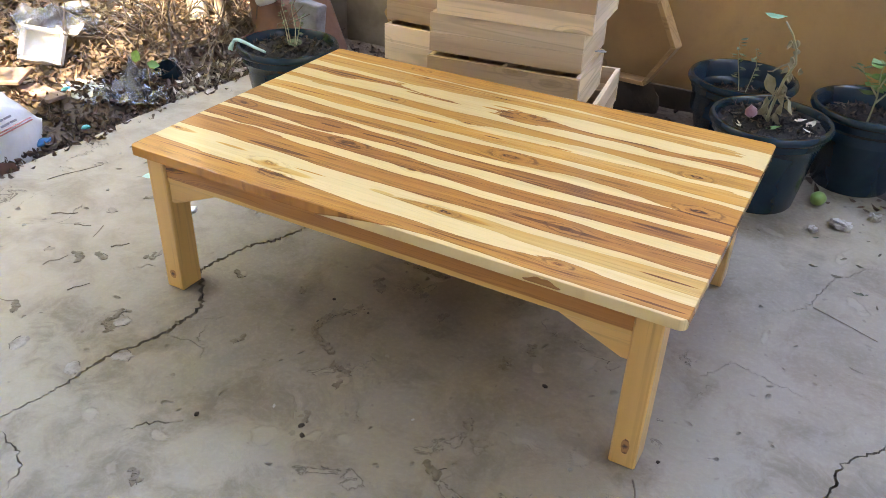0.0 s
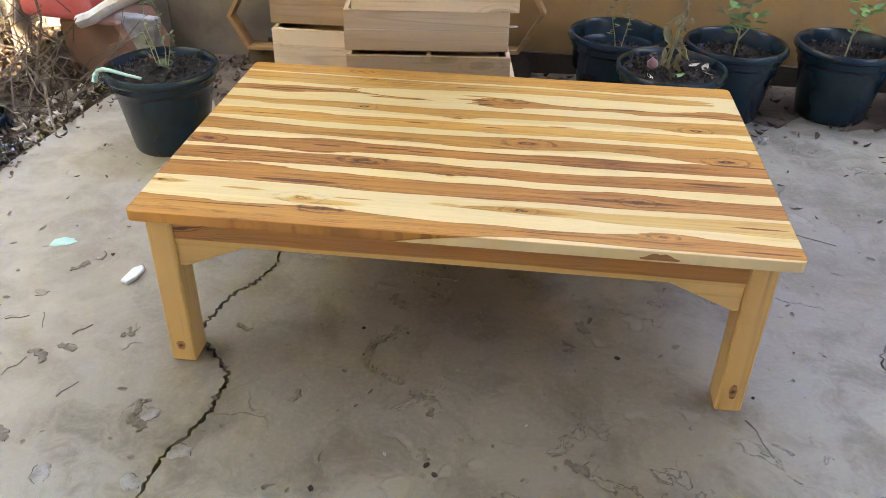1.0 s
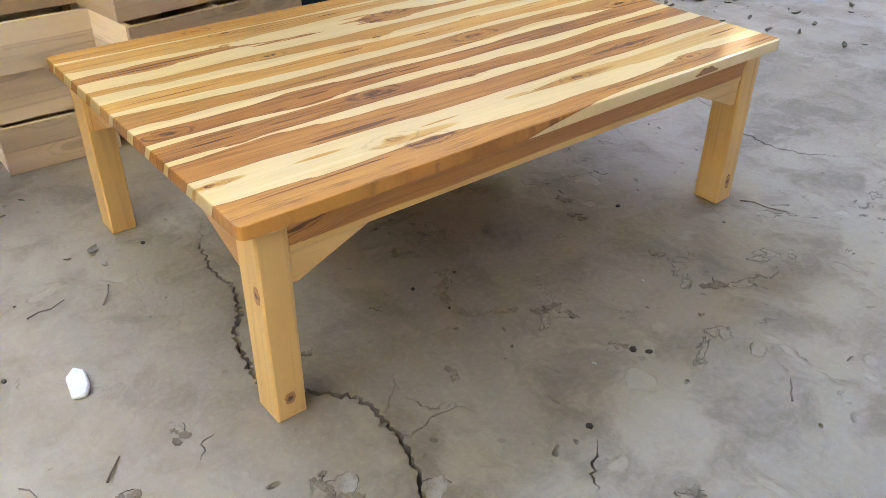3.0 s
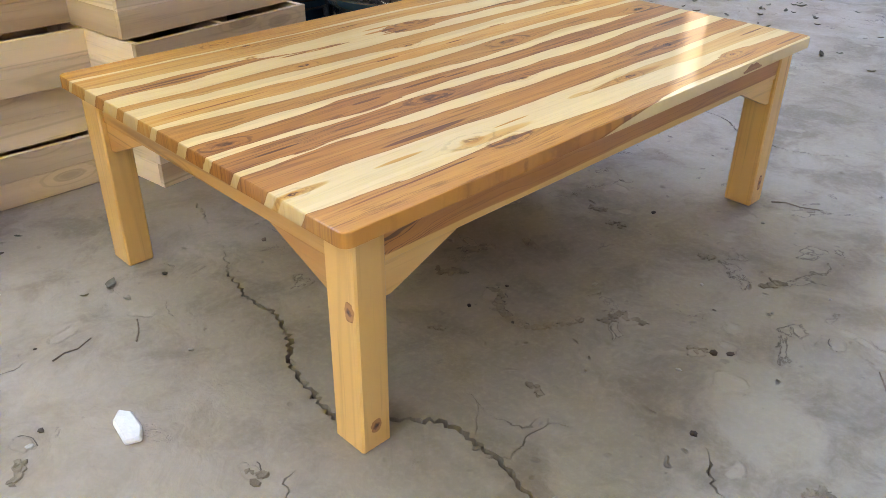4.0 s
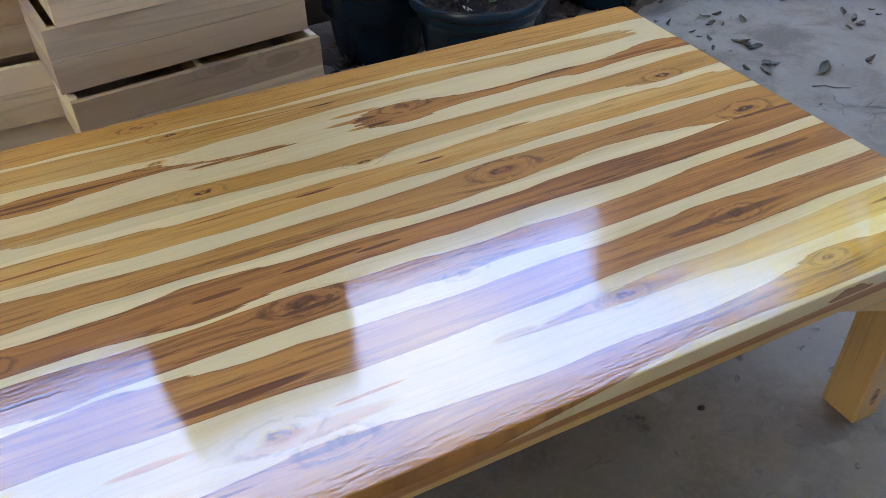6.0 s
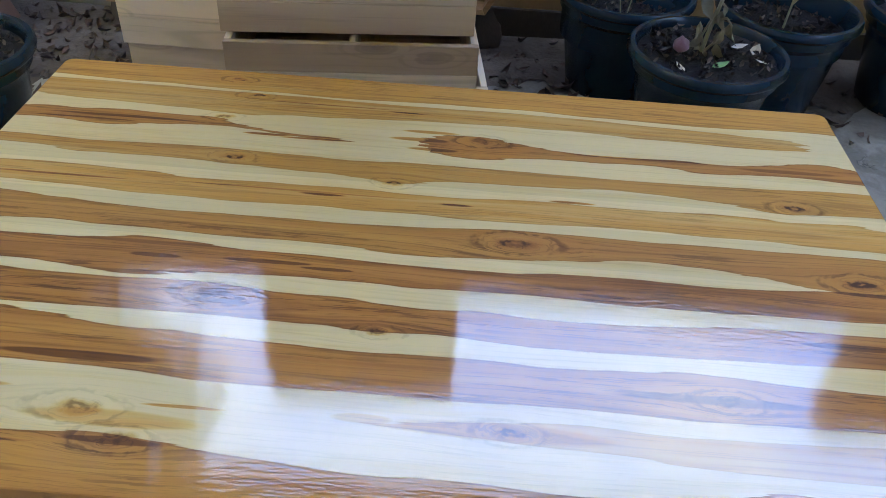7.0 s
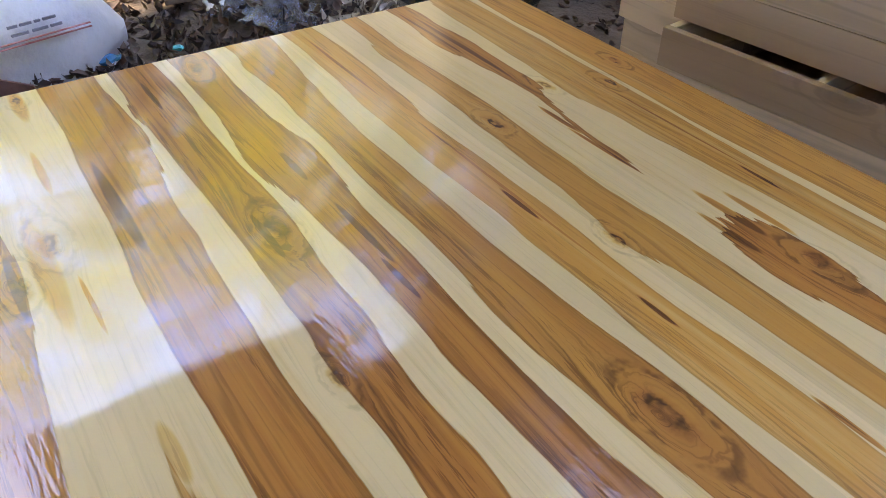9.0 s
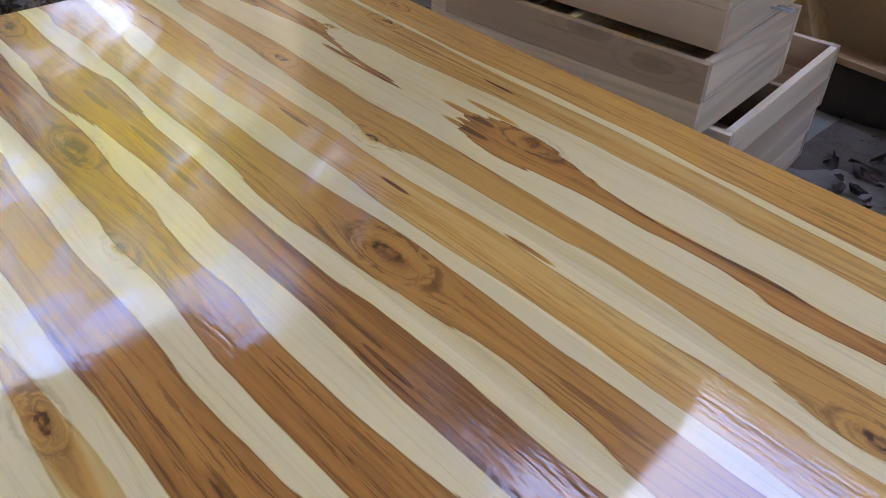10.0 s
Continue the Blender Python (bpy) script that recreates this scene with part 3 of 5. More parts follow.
M_STONE = plain("pale_stone", (0.44, 0.43, 0.40), (0.27, 0.25, 0.225), 22, 0.85, 0.7, 0.005)
M_CEMENT = plain("flaked_cement", (0.34, 0.315, 0.285), (0.20, 0.18, 0.155), 26, 0.9, 0.9, 0.006)
M_SCAB = plain("lifted_cement_skin", (0.215, 0.180, 0.135), (0.13, 0.105, 0.075), 40, 0.85, 0.8, 0.004)
M_WHITE_STONE = plain("white_stone", (0.72, 0.75, 0.73), (0.60, 0.63, 0.61), 18, 0.7, 0.4, 0.003)
M_SACK = plain("woven_white_sack", (0.70, 0.71, 0.72), (0.56, 0.57, 0.58), 5, 0.6, 0.5, 0.01, third=(0.40, 0.37, 0.33))
M_FOAM = plain("white_foam", (0.80, 0.80, 0.79), (0.70, 0.70, 0.68), 8, 0.7, 0.3)
M_PLASTIC = plain("cloudy_plastic_film", (0.36, 0.38, 0.40), (0.50, 0.52, 0.54), 9, 0.16, 0.4, 0.006, Transmission_Weight=0.7)
M_CYAN = plain("cyan_plastic", (0.02, 0.38, 0.42), (0.03, 0.46, 0.50), 12, 0.4)
M_BLUE = plain("blue_plastic", (0.02, 0.20, 0.45), (0.03, 0.26, 0.52), 12, 0.4)
M_MINT = plain("mint_plastic", (0.34, 0.58, 0.52), (0.42, 0.64, 0.58), 14, 0.5)
M_RUST = plain("brown_sheet", (0.16, 0.075, 0.055), (0.10, 0.05, 0.04), 14, 0.8)
M_INK = plain("faded_print", (0.22, 0.22, 0.26), (0.30, 0.30, 0.34), 30, 0.7)
M_REDLINE = plain("faded_red_print", (0.50, 0.15, 0.14), (0.58, 0.28, 0.26), 30, 0.7)
M_METAL = plain("zinc_bracket", (0.60, 0.61, 0.63), (0.48, 0.49, 0.50), 40, 0.35, Metallic=1.0)


# ---- builders ----
def mesh_of(name, bm, *materials):
    data = bpy.data.meshes.new(name)
    bm.to_mesh(data)
    bm.free()
    for m in materials:
        data.materials.append(m)
    return data


def smooth(data, angle=40):
    for poly in data.polygons:
        poly.use_smooth = True
    data.set_sharp_from_angle(angle=radians(angle))
    return data


def part(name, bm, material, parent, label="", round_off=False):
    """One mesh under a thing or under a part."""
    data = bm if isinstance(bm, bpy.types.Mesh) else mesh_of(name, bm, material)
    if round_off:
        smooth(data)
    ob = new(name, data)
    ob.parent = parent
    return tagged(ob, label)


def thing(name, place, label, category, group="", kind=""):
    """An empty at the base of a thing; its parts hang from it."""
    ob = new(name)
    ob.empty_display_size = 0.05
    ob.matrix_basis = place
    return tagged(ob, label, category, group, kind)


def solo(name, bm, material, label, category, place=None, group="", kind="", round_off=False):
    """A thing of one mesh."""
    data = bm if isinstance(bm, bpy.types.Mesh) else mesh_of(name, bm, material)
    if round_off:
        smooth(data)
    ob = new(name, data)
    if place:
        ob.matrix_basis = place
    return tagged(ob, label, category, group, kind)


def box(a, b, bevel=0.0, bm=None, segments=1):
    bm = bm or bmesh.new()
    made = bmesh.ops.create_cube(bm, size=1)["verts"]
    for v in made:
        v.co = Vector([a[i] if v.co[i] < 0 else b[i] for i in range(3)])
    if bevel:
        edges = list({e for v in made for e in v.link_edges})
        bmesh.ops.bevel(bm, geom=edges, offset=bevel, segments=segments, affect="EDGES", profile=0.5)
    return bm


def prism(outline, low, high, axis="z", bevel=0.0):
    """An outline in two axes drawn out along the third."""
    bm = bmesh.new()
    lay = {"z": lambda u, v, w: (u, v, w), "y": lambda u, v, w: (u, w, v), "x": lambda u, v, w: (w, u, v)}[axis]
    face = bm.faces.new([bm.verts.new(lay(u, v, low)) for u, v in outline])
    made = bmesh.ops.extrude_face_region(bm, geom=[face])["geom"]
    way = Vector(lay(0, 0, high - low))
    bmesh.ops.translate(bm, vec=way, verts=[g for g in made if isinstance(g, bmesh.types.BMVert)])
    bmesh.ops.recalc_face_normals(bm, faces=bm.faces)
    if bevel:
        bmesh.ops.bevel(bm, geom=list(bm.edges), offset=bevel, segments=1, affect="EDGES")
    return bm


def tube(points, radius, bm=None, sides=6, taper=1.0):
    """A round rod along points."""
    bm = bm or bmesh.new()
    pts = [Vector(p) for p in points]
    rings = []
    for n, p in enumerate(pts):
        way = (pts[min(n + 1, len(pts) - 1)] - pts[max(n - 1, 0)]).normalized()
        side = way.cross(Vector((0.31, 0.17, 0.94)))
        side = (side if side.length > 1e-3 else way.cross(Vector((1, 0, 0)))).normalized()
        up = way.cross(side)
        r = radius * (1 + (taper - 1) * n / max(1, len(pts) - 1))
        rings.append([bm.verts.new(p + r * (side * math.cos(a) + up * math.sin(a))) for a in (2 * math.pi * k / sides for k in range(sides))])
    for a, b in zip(rings, rings[1:]):
        for k in range(sides):
            bm.faces.new((a[k], a[(k + 1) % sides], b[(k + 1) % sides], b[k]))
    bm.faces.new(rings[0][::-1])
    bm.faces.new(rings[-1])
    return bm


def spun(profile, sides=48, bm=None):
    """A shape turned round z from (radius, height) pairs."""
    bm = bm or bmesh.new()
    rings = []
    for r, z in profile:
        rings.append([bm.verts.new((r * math.cos(2 * math.pi * k / sides), r * math.sin(2 * math.pi * k / sides), z)) for k in range(sides)] if r > 1e-5 else [bm.verts.new((0, 0, z))])
    for a, b in zip(rings, rings[1:]):
        for k in range(sides):
            j = (k + 1) % sides
            if len(a) > 1 and len(b) > 1:
                bm.faces.new((a[k], a[j], b[j], b[k]))
            elif len(a) > 1:
                bm.faces.new((a[k], a[j], b[0]))
            elif len(b) > 1:
                bm.faces.new((a[0], b[j], b[k]))
    bmesh.ops.recalc_face_normals(bm, faces=bm.faces)
    return bm


def lump(size, rough, seed, subdivisions=2, bm=None, at=(0, 0, 0)):
    """An uneven rounded piece."""
    bm = bm or bmesh.new()
    rnd = Vector((seed * 3.7, seed * 1.3, seed * 2.1))
    made = bmesh.ops.create_icosphere(bm, subdivisions=subdivisions, radius=1)["verts"]
    for v in made:
        k = 1 + rough * noise.noise(v.co * 1.6 + rnd) + 0.5 * rough * noise.noise(v.co * 4 + rnd)
        v.co = Vector([v.co[i] * size[i] * k + at[i] for i in range(3)])
    return bm


def leaf_into(verts, faces, m, length, width, curl=0.25, fold=0.2):
    """A curled, folded leaf blade, added to lists for from_pydata."""
    base = len(verts)
    for u, w in ((0.0, 0.05), (0.3, 0.85), (0.62, 0.8), (1.0, 0.04)):
        lift = curl * length * (u - 0.4) ** 2 * 2
        for s in (-1, 0, 1):
            verts.append(m @ Vector(((u - 0.5) * length, s * w * width / 2, lift + abs(s) * fold * width * w)))
    for a in range(3):
        for b in range(2):
            k = base + a * 3 + b
            faces.append((k, k + 1, k + 4, k + 3))


def leaves_mesh(name, spots, material):
    """Many leaves in one mesh: (pose, length, width, curl, fold)."""
    verts, faces = [], []
    for m, length, width, curl, fold in spots:
        leaf_into(verts, faces, m, length, width, curl, fold)
    data = bpy.data.meshes.new(name)
    data.from_pydata([tuple(v) for v in verts], [], faces)
    data.materials.append(material)
    for poly in data.polygons:
        poly.use_smooth = True
    return data


def jagged(points, step, jitter, rng):
    """Points along a line with small random swings."""
    out = []
    for a, b in zip(points, points[1:]):
        a, b = Vector(a), Vector(b)
        n = max(1, int((b - a).length / step))
        side = Vector((-(b - a).y, (b - a).x)).normalized()
        for k in range(n):
            out.append(a.lerp(b, k / n) + side * (rng.uniform(-jitter, jitter) if out else 0))
    out.append(Vector(points[-1]))
    return out


# ---- the structure ----
SLAB_LEFT, WALL_Y = -0.79, 1.78
rng = random.Random(5)

# Ground: one sheet of dirt to the horizon, just under the slab.
bm = bmesh.new()
bmesh.ops.create_grid(bm, x_segments=60, y_segments=60, size=1)
for v in bm.verts:
    v.co.x, v.co.y = (math.copysign(abs(c) ** 3, c) * 400 for c in v.co.xy)
    near = v.co.x < SLAB_LEFT - 0.03 and v.co.y < 1.7
    v.co.z = -0.05 + (0.05 * noise.noise(v.co * 1.5) if near and v.co.length < 12 else 0)
tagged(solo("ground", bm, M_DIRT, "brown dirt ground with leaf litter beside the slab", "ground"), kind="structure")

# Dirt bed beside the slab, heaped towards the wall.
bm = bmesh.new()
bmesh.ops.create_grid(bm, x_segments=60, y_segments=80, size=1)
for v in bm.verts:
    x, y = -2.25 + v.co.x * 1.46, 0.4 + v.co.y * 2.2
    rise = max(0.0, y - 0.6) * 0.10
    v.co = Vector((x, y, -0.03 + rise * min(1, (SLAB_LEFT - x) * 3) + 0.018 * noise.noise(Vector((x * 7, y * 7, 0))) + 0.04 * noise.noise(Vector((x * 2, y * 2, 4)))))
    if x > SLAB_LEFT - 0.03:
        v.co.z = -0.045
tagged(solo("dirt_bed", bm, M_DIRT, "dark soil bed heaped along the wall", "soil", round_off=True), kind="structure")


def heap_z(x, y):
    return -0.03 + max(0.0, y - 0.6) * 0.10 * min(1, (SLAB_LEFT - x) * 3) + 0.04 * noise.noise(Vector((x * 2, y * 2, 4)))


# The slab, with open cracks cut through its surface.
CRACKS = []
CRACKS.append((((0.209, 0.725), (0.188, 0.635), (0.150, 0.560), (0.124, 0.459), (0.139, 0.396), (0.108, 0.306), (0.065, 0.241), (0.054, 0.170), (0.043, 0.106), (0.085, 0.065), (0.15, -0.004), (0.157, -0.065), (0.145, -0.154), (0.107, -0.243), (0.104, -0.367), (0.076, -0.472), (-0.02, -0.6)), 0.0048))
CRACKS.append((((0.209, 0.731), (0.24, 0.8), (0.26, 0.9)), 0.0016))
CRACKS.append((((1.133, 0.355), (1.212, 0.351), (1.248, 0.425), (1.351, 0.404), (1.475, 0.372)), 0.0012))
CRACKS.append((((1.61, 0.48), (1.562, 0.321), (1.496, 0.231), (1.479, 0.107), (1.505, 0.035), (1.6, -0.06)), 0.0026))
CRACKS.append((((0.104, -0.493), (0.184, -0.511), (0.223, -0.535), (0.242, -0.583)), 0.0022))
CRACKS.append((((0.302, -0.383), (0.326, -0.343), (0.381, -0.296)), 0.002))
CRACKS.append((((0.434, 0.044), (0.413, 0.103), (0.446, 0.168), (0.486, 0.177)), 0.0012))
CRACKS.append((((0.568, -0.087), (0.572, -0.045), (0.567, -0.018)), 0.0014))
CRACKS.append((((-0.1, 0.02), (-0.075, 0.055), (-0.055, 0.06)), 0.0014))
CRACKS.append((((-0.005, -0.175), (0.02, -0.125), (0.07, -0.128)), 0.0012))
CRACKS.append((((1.25, 0.62), (1.36, 0.72), (1.4, 0.88), (1.52, 1.05)), 0.0012))
bm = bmesh.new()
edges, rims = [], []


def loop_of(points, z=0.0):
    verts = [bm.verts.new((p[0], p[1], z)) for p in points]
    made = [bm.edges.new((verts[k], verts[(k + 1) % len(verts)])) for k in range(len(verts))]
    edges.extend(made)
    return made


left_edge = [(SLAB_LEFT + 0.012 * noise.noise(Vector((y * 5, 1, 0))) + 0.006 * noise.noise(Vector((y * 23, 2, 0))) + 0.10 * max(0.0, y - 0.8), y) for y in (-4 + 0.04 * k for k in range(145))]
loop_of([(6, 1.79), (6, -4)] + left_edge)
for line, width in CRACKS:
    path = jagged(line, 0.007, 0.0052, rng)
    one, two = [], []
    for n, p in enumerate(path[1:-1], 1):
        way = (path[n + 1] - path[n - 1]).normalized()
        side = Vector((-way.y, way.x))
        w = width * (0.45 + 0.9 * rng.random()) * min(1, 3 * n / len(path), 3 * (len(path) - n) / len(path))
        one.append(p + side * w)
        two.append(p - side * w * 0.8)
    rims.append(loop_of([path[0]] + one + [path[-1]] + two[::-1]))
bmesh.ops.triangle_fill(bm, edges=edges, use_beauty=True)
for f in list(bm.faces):
    if f.normal.z < 0:
        f.normal_flip()
walls = bmesh.ops.extrude_edge_only(bm, edges=[e for rim in rims for e in rim])["geom"]
low = [g for g in walls if isinstance(g, bmesh.types.BMVert)]
for v in low:
    v.co.z = -0.022
border = [e for e in bm.edges if len(e.link_faces) == 1 and all(v.co.z == 0 for v in e.verts)]
for g in bmesh.ops.extrude_edge_only(bm, edges=border)["geom"]:
    if isinstance(g, bmesh.types.BMVert):
        g.co.z = -0.06
solo("floor", bm, M_FLOOR, "worn grey-brown concrete slab with cracks and chips", "floor", kind="structure")
solo("crack_bed", box((-0.75, -0.75, -0.03), (1.75, 1.2, -0.0195)), M_CRACK, "dark dirt at the bottom of the cracks", "dirt", kind="structure")

# Back wall: ochre to the right, bare render to the left, a strip added for its dark foot, and what rises above it.
solo("wall_back", box((-0.03, WALL_Y, -0.1), (2.15, WALL_Y + 0.14, 1.76), 0.006), M_OCHRE, "ochre painted garden wall, stained and patchy", "wall", kind="structure")
solo("wall_back_grey", box((-5.0, WALL_Y + 0.02, -0.1), (-0.692, WALL_Y + 0.16, 1.78), 0.006), M_GREY, "bare unseen grey wall added to block sky glare on the right", "wall", kind="structure")
# The darker brown here carries the shadow behind the left pot.
solo("wall_back_brown", box((-0.690, WALL_Y + 0.01, -0.1), (-0.032, WALL_Y + 0.15, 1.77), 0.006), M_PILLAR, "brown stretch of garden wall, shadow put into its colour", "wall", kind="structure")
solo("wall_back_tall", box((2.152, WALL_Y + 0.01, -0.1), (3.30, WALL_Y + 0.18, 2.35), 0.006), M_OCHRE, "taller ochre painted wall", "wall", kind="structure")
solo("wall_foot_strip", box((-0.30, WALL_Y - 0.008, 0.0), (2.15, WALL_Y + 0.002, 0.085), 0.003), M_DARK_BASE, "thin added strip for the dark stained foot of the wall", "plinth", kind="structure")
# Added out of view to keep low sky glare off the table top.
solo("sky_block_far", box((3.302, WALL_Y + 0.02, -0.1), (6.0, WALL_Y + 0.16, 2.25), 0.006), M_GREY, "unseen grey wall added to block sky glare on the right", "wall", kind="structure")
# Out-of-view wall added to narrow the light from the right.
solo("light_block_right", box((4.2, -3.4, -0.1), (4.35, 1.77, 1.95), 0.01), M_GREY, "unseen grey wall added to cut light from the right", "wall", kind="structure")
# Added beyond the left trees to hide low sky; not a known wall.
solo("sky_block_left", box((-5.3, -3.4, -0.1), (-5.1, 1.79, 2.5), 0.01), M_BRICK, "unseen brown wall added to block low sky on the left", "wall", kind="structure")
# Invented wall, out of view, that closes the front left to light.
solo("light_block_side", box((-6.0, -3.65, -0.1), (-1.752, -3.42, 4.2), 0.01), M_BRICK, "unseen brown wall added to block light at the front left", "wall", kind="structure")
# Added behind the camera: blocks the sun and bounces light forward.
solo("bounce_wall", box((-1.75, -3.7, -0.1), (6.0, -3.4, 6.2), 0.01), M_BOUNCE, "unseen pale wall added to block sun and bounce light", "wall", kind="structure")
# Unseen piece added beside the roof to keep sun off the upper wall.
solo("added_awning", box((-1.78, -0.10, 2.56), (-1.402, 1.20, 2.62), 0.01), M_ROOF, "unseen awning added to shade the upper wall", "roof", kind="structure")
solo("ceiling", box((-1.40, -3.4, 2.55), (3.8, 1.55, 2.63), 0.01), M_ROOF, "brown underside of the patio roof", "roof", kind="structure")

# ---- the table ----
table = thing("teak_table", pose(0, 0, 0), "low lacquered teak table of striped boards on concrete", "table")
TOP, THICK, LONG, WIDE = 0.362, 0.021, 1.2, 0.777
JOINTS = (0.0, 0.085, 0.141, 0.211, 0.297, 0.355, 0.434, 0.497, 0.550, 0.644, 0.716, WIDE)


def board_mesh(y0, y1, first, last):
    """One board of the top, with rounded outer corners and eased edges."""
    r, out = 0.014, []
    if first:
        out += [(r - r * math.cos(a), r - r * math.sin(a)) for a in (math.pi / 2 * k / 5 for k in range(6))]
        out += [(LONG - r + r * math.sin(a), r - r * math.cos(a)) for a in (math.pi / 2 * k / 5 for k in range(6))]
    else:
        out += [(0, y0), (LONG, y0)]
    if last:
        out += [(LONG - r + r * math.cos(a), y1 - r + r * math.sin(a)) for a in (math.pi / 2 * k / 5 for k in range(6))]
        out += [(r - r * math.sin(a), y1 - r + r * math.cos(a)) for a in (math.pi / 2 * k / 5 for k in range(6))]
    else:
        out += [(LONG, y1), (0, y1)]
    bm = prism(out, TOP - THICK, TOP)
    outer = [e for e in bm.edges if all(v.co.z > TOP - 1e-4 for v in e.verts) and not all(abs(v.co.y - y1) < 1e-5 for v in e.verts) | all(abs(v.co.y - y0) < 1e-5 for v in e.verts) or (all(v.co.z > TOP - 1e-4 for v in e.verts) and ((first and all(v.co.y < 1e-5 for v in e.verts)) or (last and all(v.co.y > WIDE - 1e-5 for v in e.verts))))]
    bmesh.ops.bevel(bm, geom=outer, offset=0.0018, segments=3, affect="EDGES", profile=0.5)
    data = smooth(mesh_of("board", bm, M_TOP), 30)
    for poly in data.polygons:
        if abs(poly.normal.z) > 0.99:
            poly.use_smooth = False
    return data


for n, (y0, y1) in enumerate(zip(JOINTS, JOINTS[1:])):
    part("board", board_mesh(y0, y1, n == 0, n == len(JOINTS) - 2), None, table)

LEG_X, LEG_Y = (0.026, 1.115), (0.017, 0.703)
LEG_W, LEG_D, RAIL_LOW = 0.050, 0.061, 0.286
for x in LEG_X:
    for y in LEG_Y:
        leg = part("leg", box((x, y, 0), (x + LEG_W, y + LEG_D, TOP - THICK - 0.0005), 0.003), M_LEG, table)


def knot_material():
    """Rings of a cut branch: dark rim, tan ring, dark split core."""
    net = Net("teak_knot_rings")
    x, y, z = net.split()
    swirl = net.math("MULTIPLY_ADD", net.noise(net.where, 160.0, 3.0), 0.9, -0.45)
    size = net.tree.nodes.new("ShaderNodeVectorMath")
    size.operation = "LENGTH"
    net.put(size.inputs[0], net.where)
    away = net.math("ADD", net.math("MULTIPLY", size.outputs["Value"], 100.0), swirl)
    turns = net.ramp(net.math("SINE", net.math("MULTIPLY", away, 5.0)), -0.2, 0.9)
    col = net.mix(turns, (0.42, 0.185, 0.055), (0.20, 0.075, 0.022))
    col = net.mix(net.ramp(away, 0.35, 0.15), col, (0.06, 0.024, 0.010))
    return net.done(col, 0.45, net.bump(turns, 0.3, 0.001), Coat_Weight=0.6, Coat_Roughness=0.12)


M_RINGS = knot_material()


def knot(place, w, h, seed):
    """A slightly raised uneven knot."""
    bm = bmesh.new()
    rim = [1 + 0.30 * noise.noise(Vector((2 * math.cos(a), 2 * math.sin(a), seed))) for a in (6.283 * k / 22 for k in range(22))]
    rings = [[bm.verts.new((w * q * rim[k] * math.cos(6.283 * k / 22), h * q * rim[k] * math.sin(6.283 * k / 22), z)) for k in range(22)] for q, z in ((1.0, -0.0006), (0.94, 0.0003), (0.5, 0.0005))]
    for a, b in zip(rings, rings[1:]):
        for k in range(22):
            bm.faces.new((a[k], a[(k + 1) % 22], b[(k + 1) % 22], b[k]))
    bm.faces.new(rings[-1])
    part("knot", bm, M_RINGS, table, "dark brown knot in the leg").matrix_basis = place


knot(pose(0.050, 0.0168, 0.040, 90), 0.0095, 0.0115, 1.0)
knot(pose(1.141, 0.0168, 0.050, 90), 0.008, 0.019, 4.0)
knot(pose(0.0258, 0.032, 0.230, 0, -90), 0.0150, 0.0095, 7.0)
part("apron", box((LEG_X[0] + LEG_W, 0.021, RAIL_LOW), (LEG_X[1], 0.043, TOP - THICK - 0.0005), 0.0015), M_APRON, table, "brown heartwood front rail with a pale lower edge")
part("apron", box((LEG_X[0] + LEG_W, 0.735, RAIL_LOW), (LEG_X[1], 0.757, TOP - THICK - 0.0005), 0.0015), M_APRON, table)
for x in (LEG_X[0] + 0.008, LEG_X[1] + 0.020):
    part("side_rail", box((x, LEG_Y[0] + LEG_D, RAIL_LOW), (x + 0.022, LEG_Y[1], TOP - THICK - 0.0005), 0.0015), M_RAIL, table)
# Triangular corner braces under the rails.
for y in (0.024, 0.739):
    for x, s in ((LEG_X[0] + LEG_W + 0.0005, 1), (LEG_X[1] - 0.0005, -1)):
        part("brace", prism([(x, 0.234), (x + s * 0.012, 0.234), (x + s * 0.135, RAIL_LOW - 0.0005), (x, RAIL_LOW - 0.0005)][::s], y, y + 0.016, "y", 0.001), M_BRACE, table, "pale sapwood corner brace")
for x in (LEG_X[0] + 0.010, LEG_X[1] + 0.024):
    for y, s in ((LEG_Y[0] + LEG_D + 0.0005, 1), (LEG_Y[1] - 0.0005, -1)):
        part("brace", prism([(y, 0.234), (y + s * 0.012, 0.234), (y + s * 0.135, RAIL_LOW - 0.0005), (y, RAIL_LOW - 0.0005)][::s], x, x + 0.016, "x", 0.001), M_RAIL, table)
# The half knot that shows in the front edge.
part("knot", prism([(0.955 + (0.031 + 0.005 * math.sin(7 * a)) * math.cos(a), 0.3445 + (0.0125 + 0.0012 * math.sin(11 * a)) * math.sin(a)) for a in (math.pi * k / 24 for k in range(25))], -0.0006, 0.0002, "y"), M_KNOT, table, "dark half knot in the front edge")


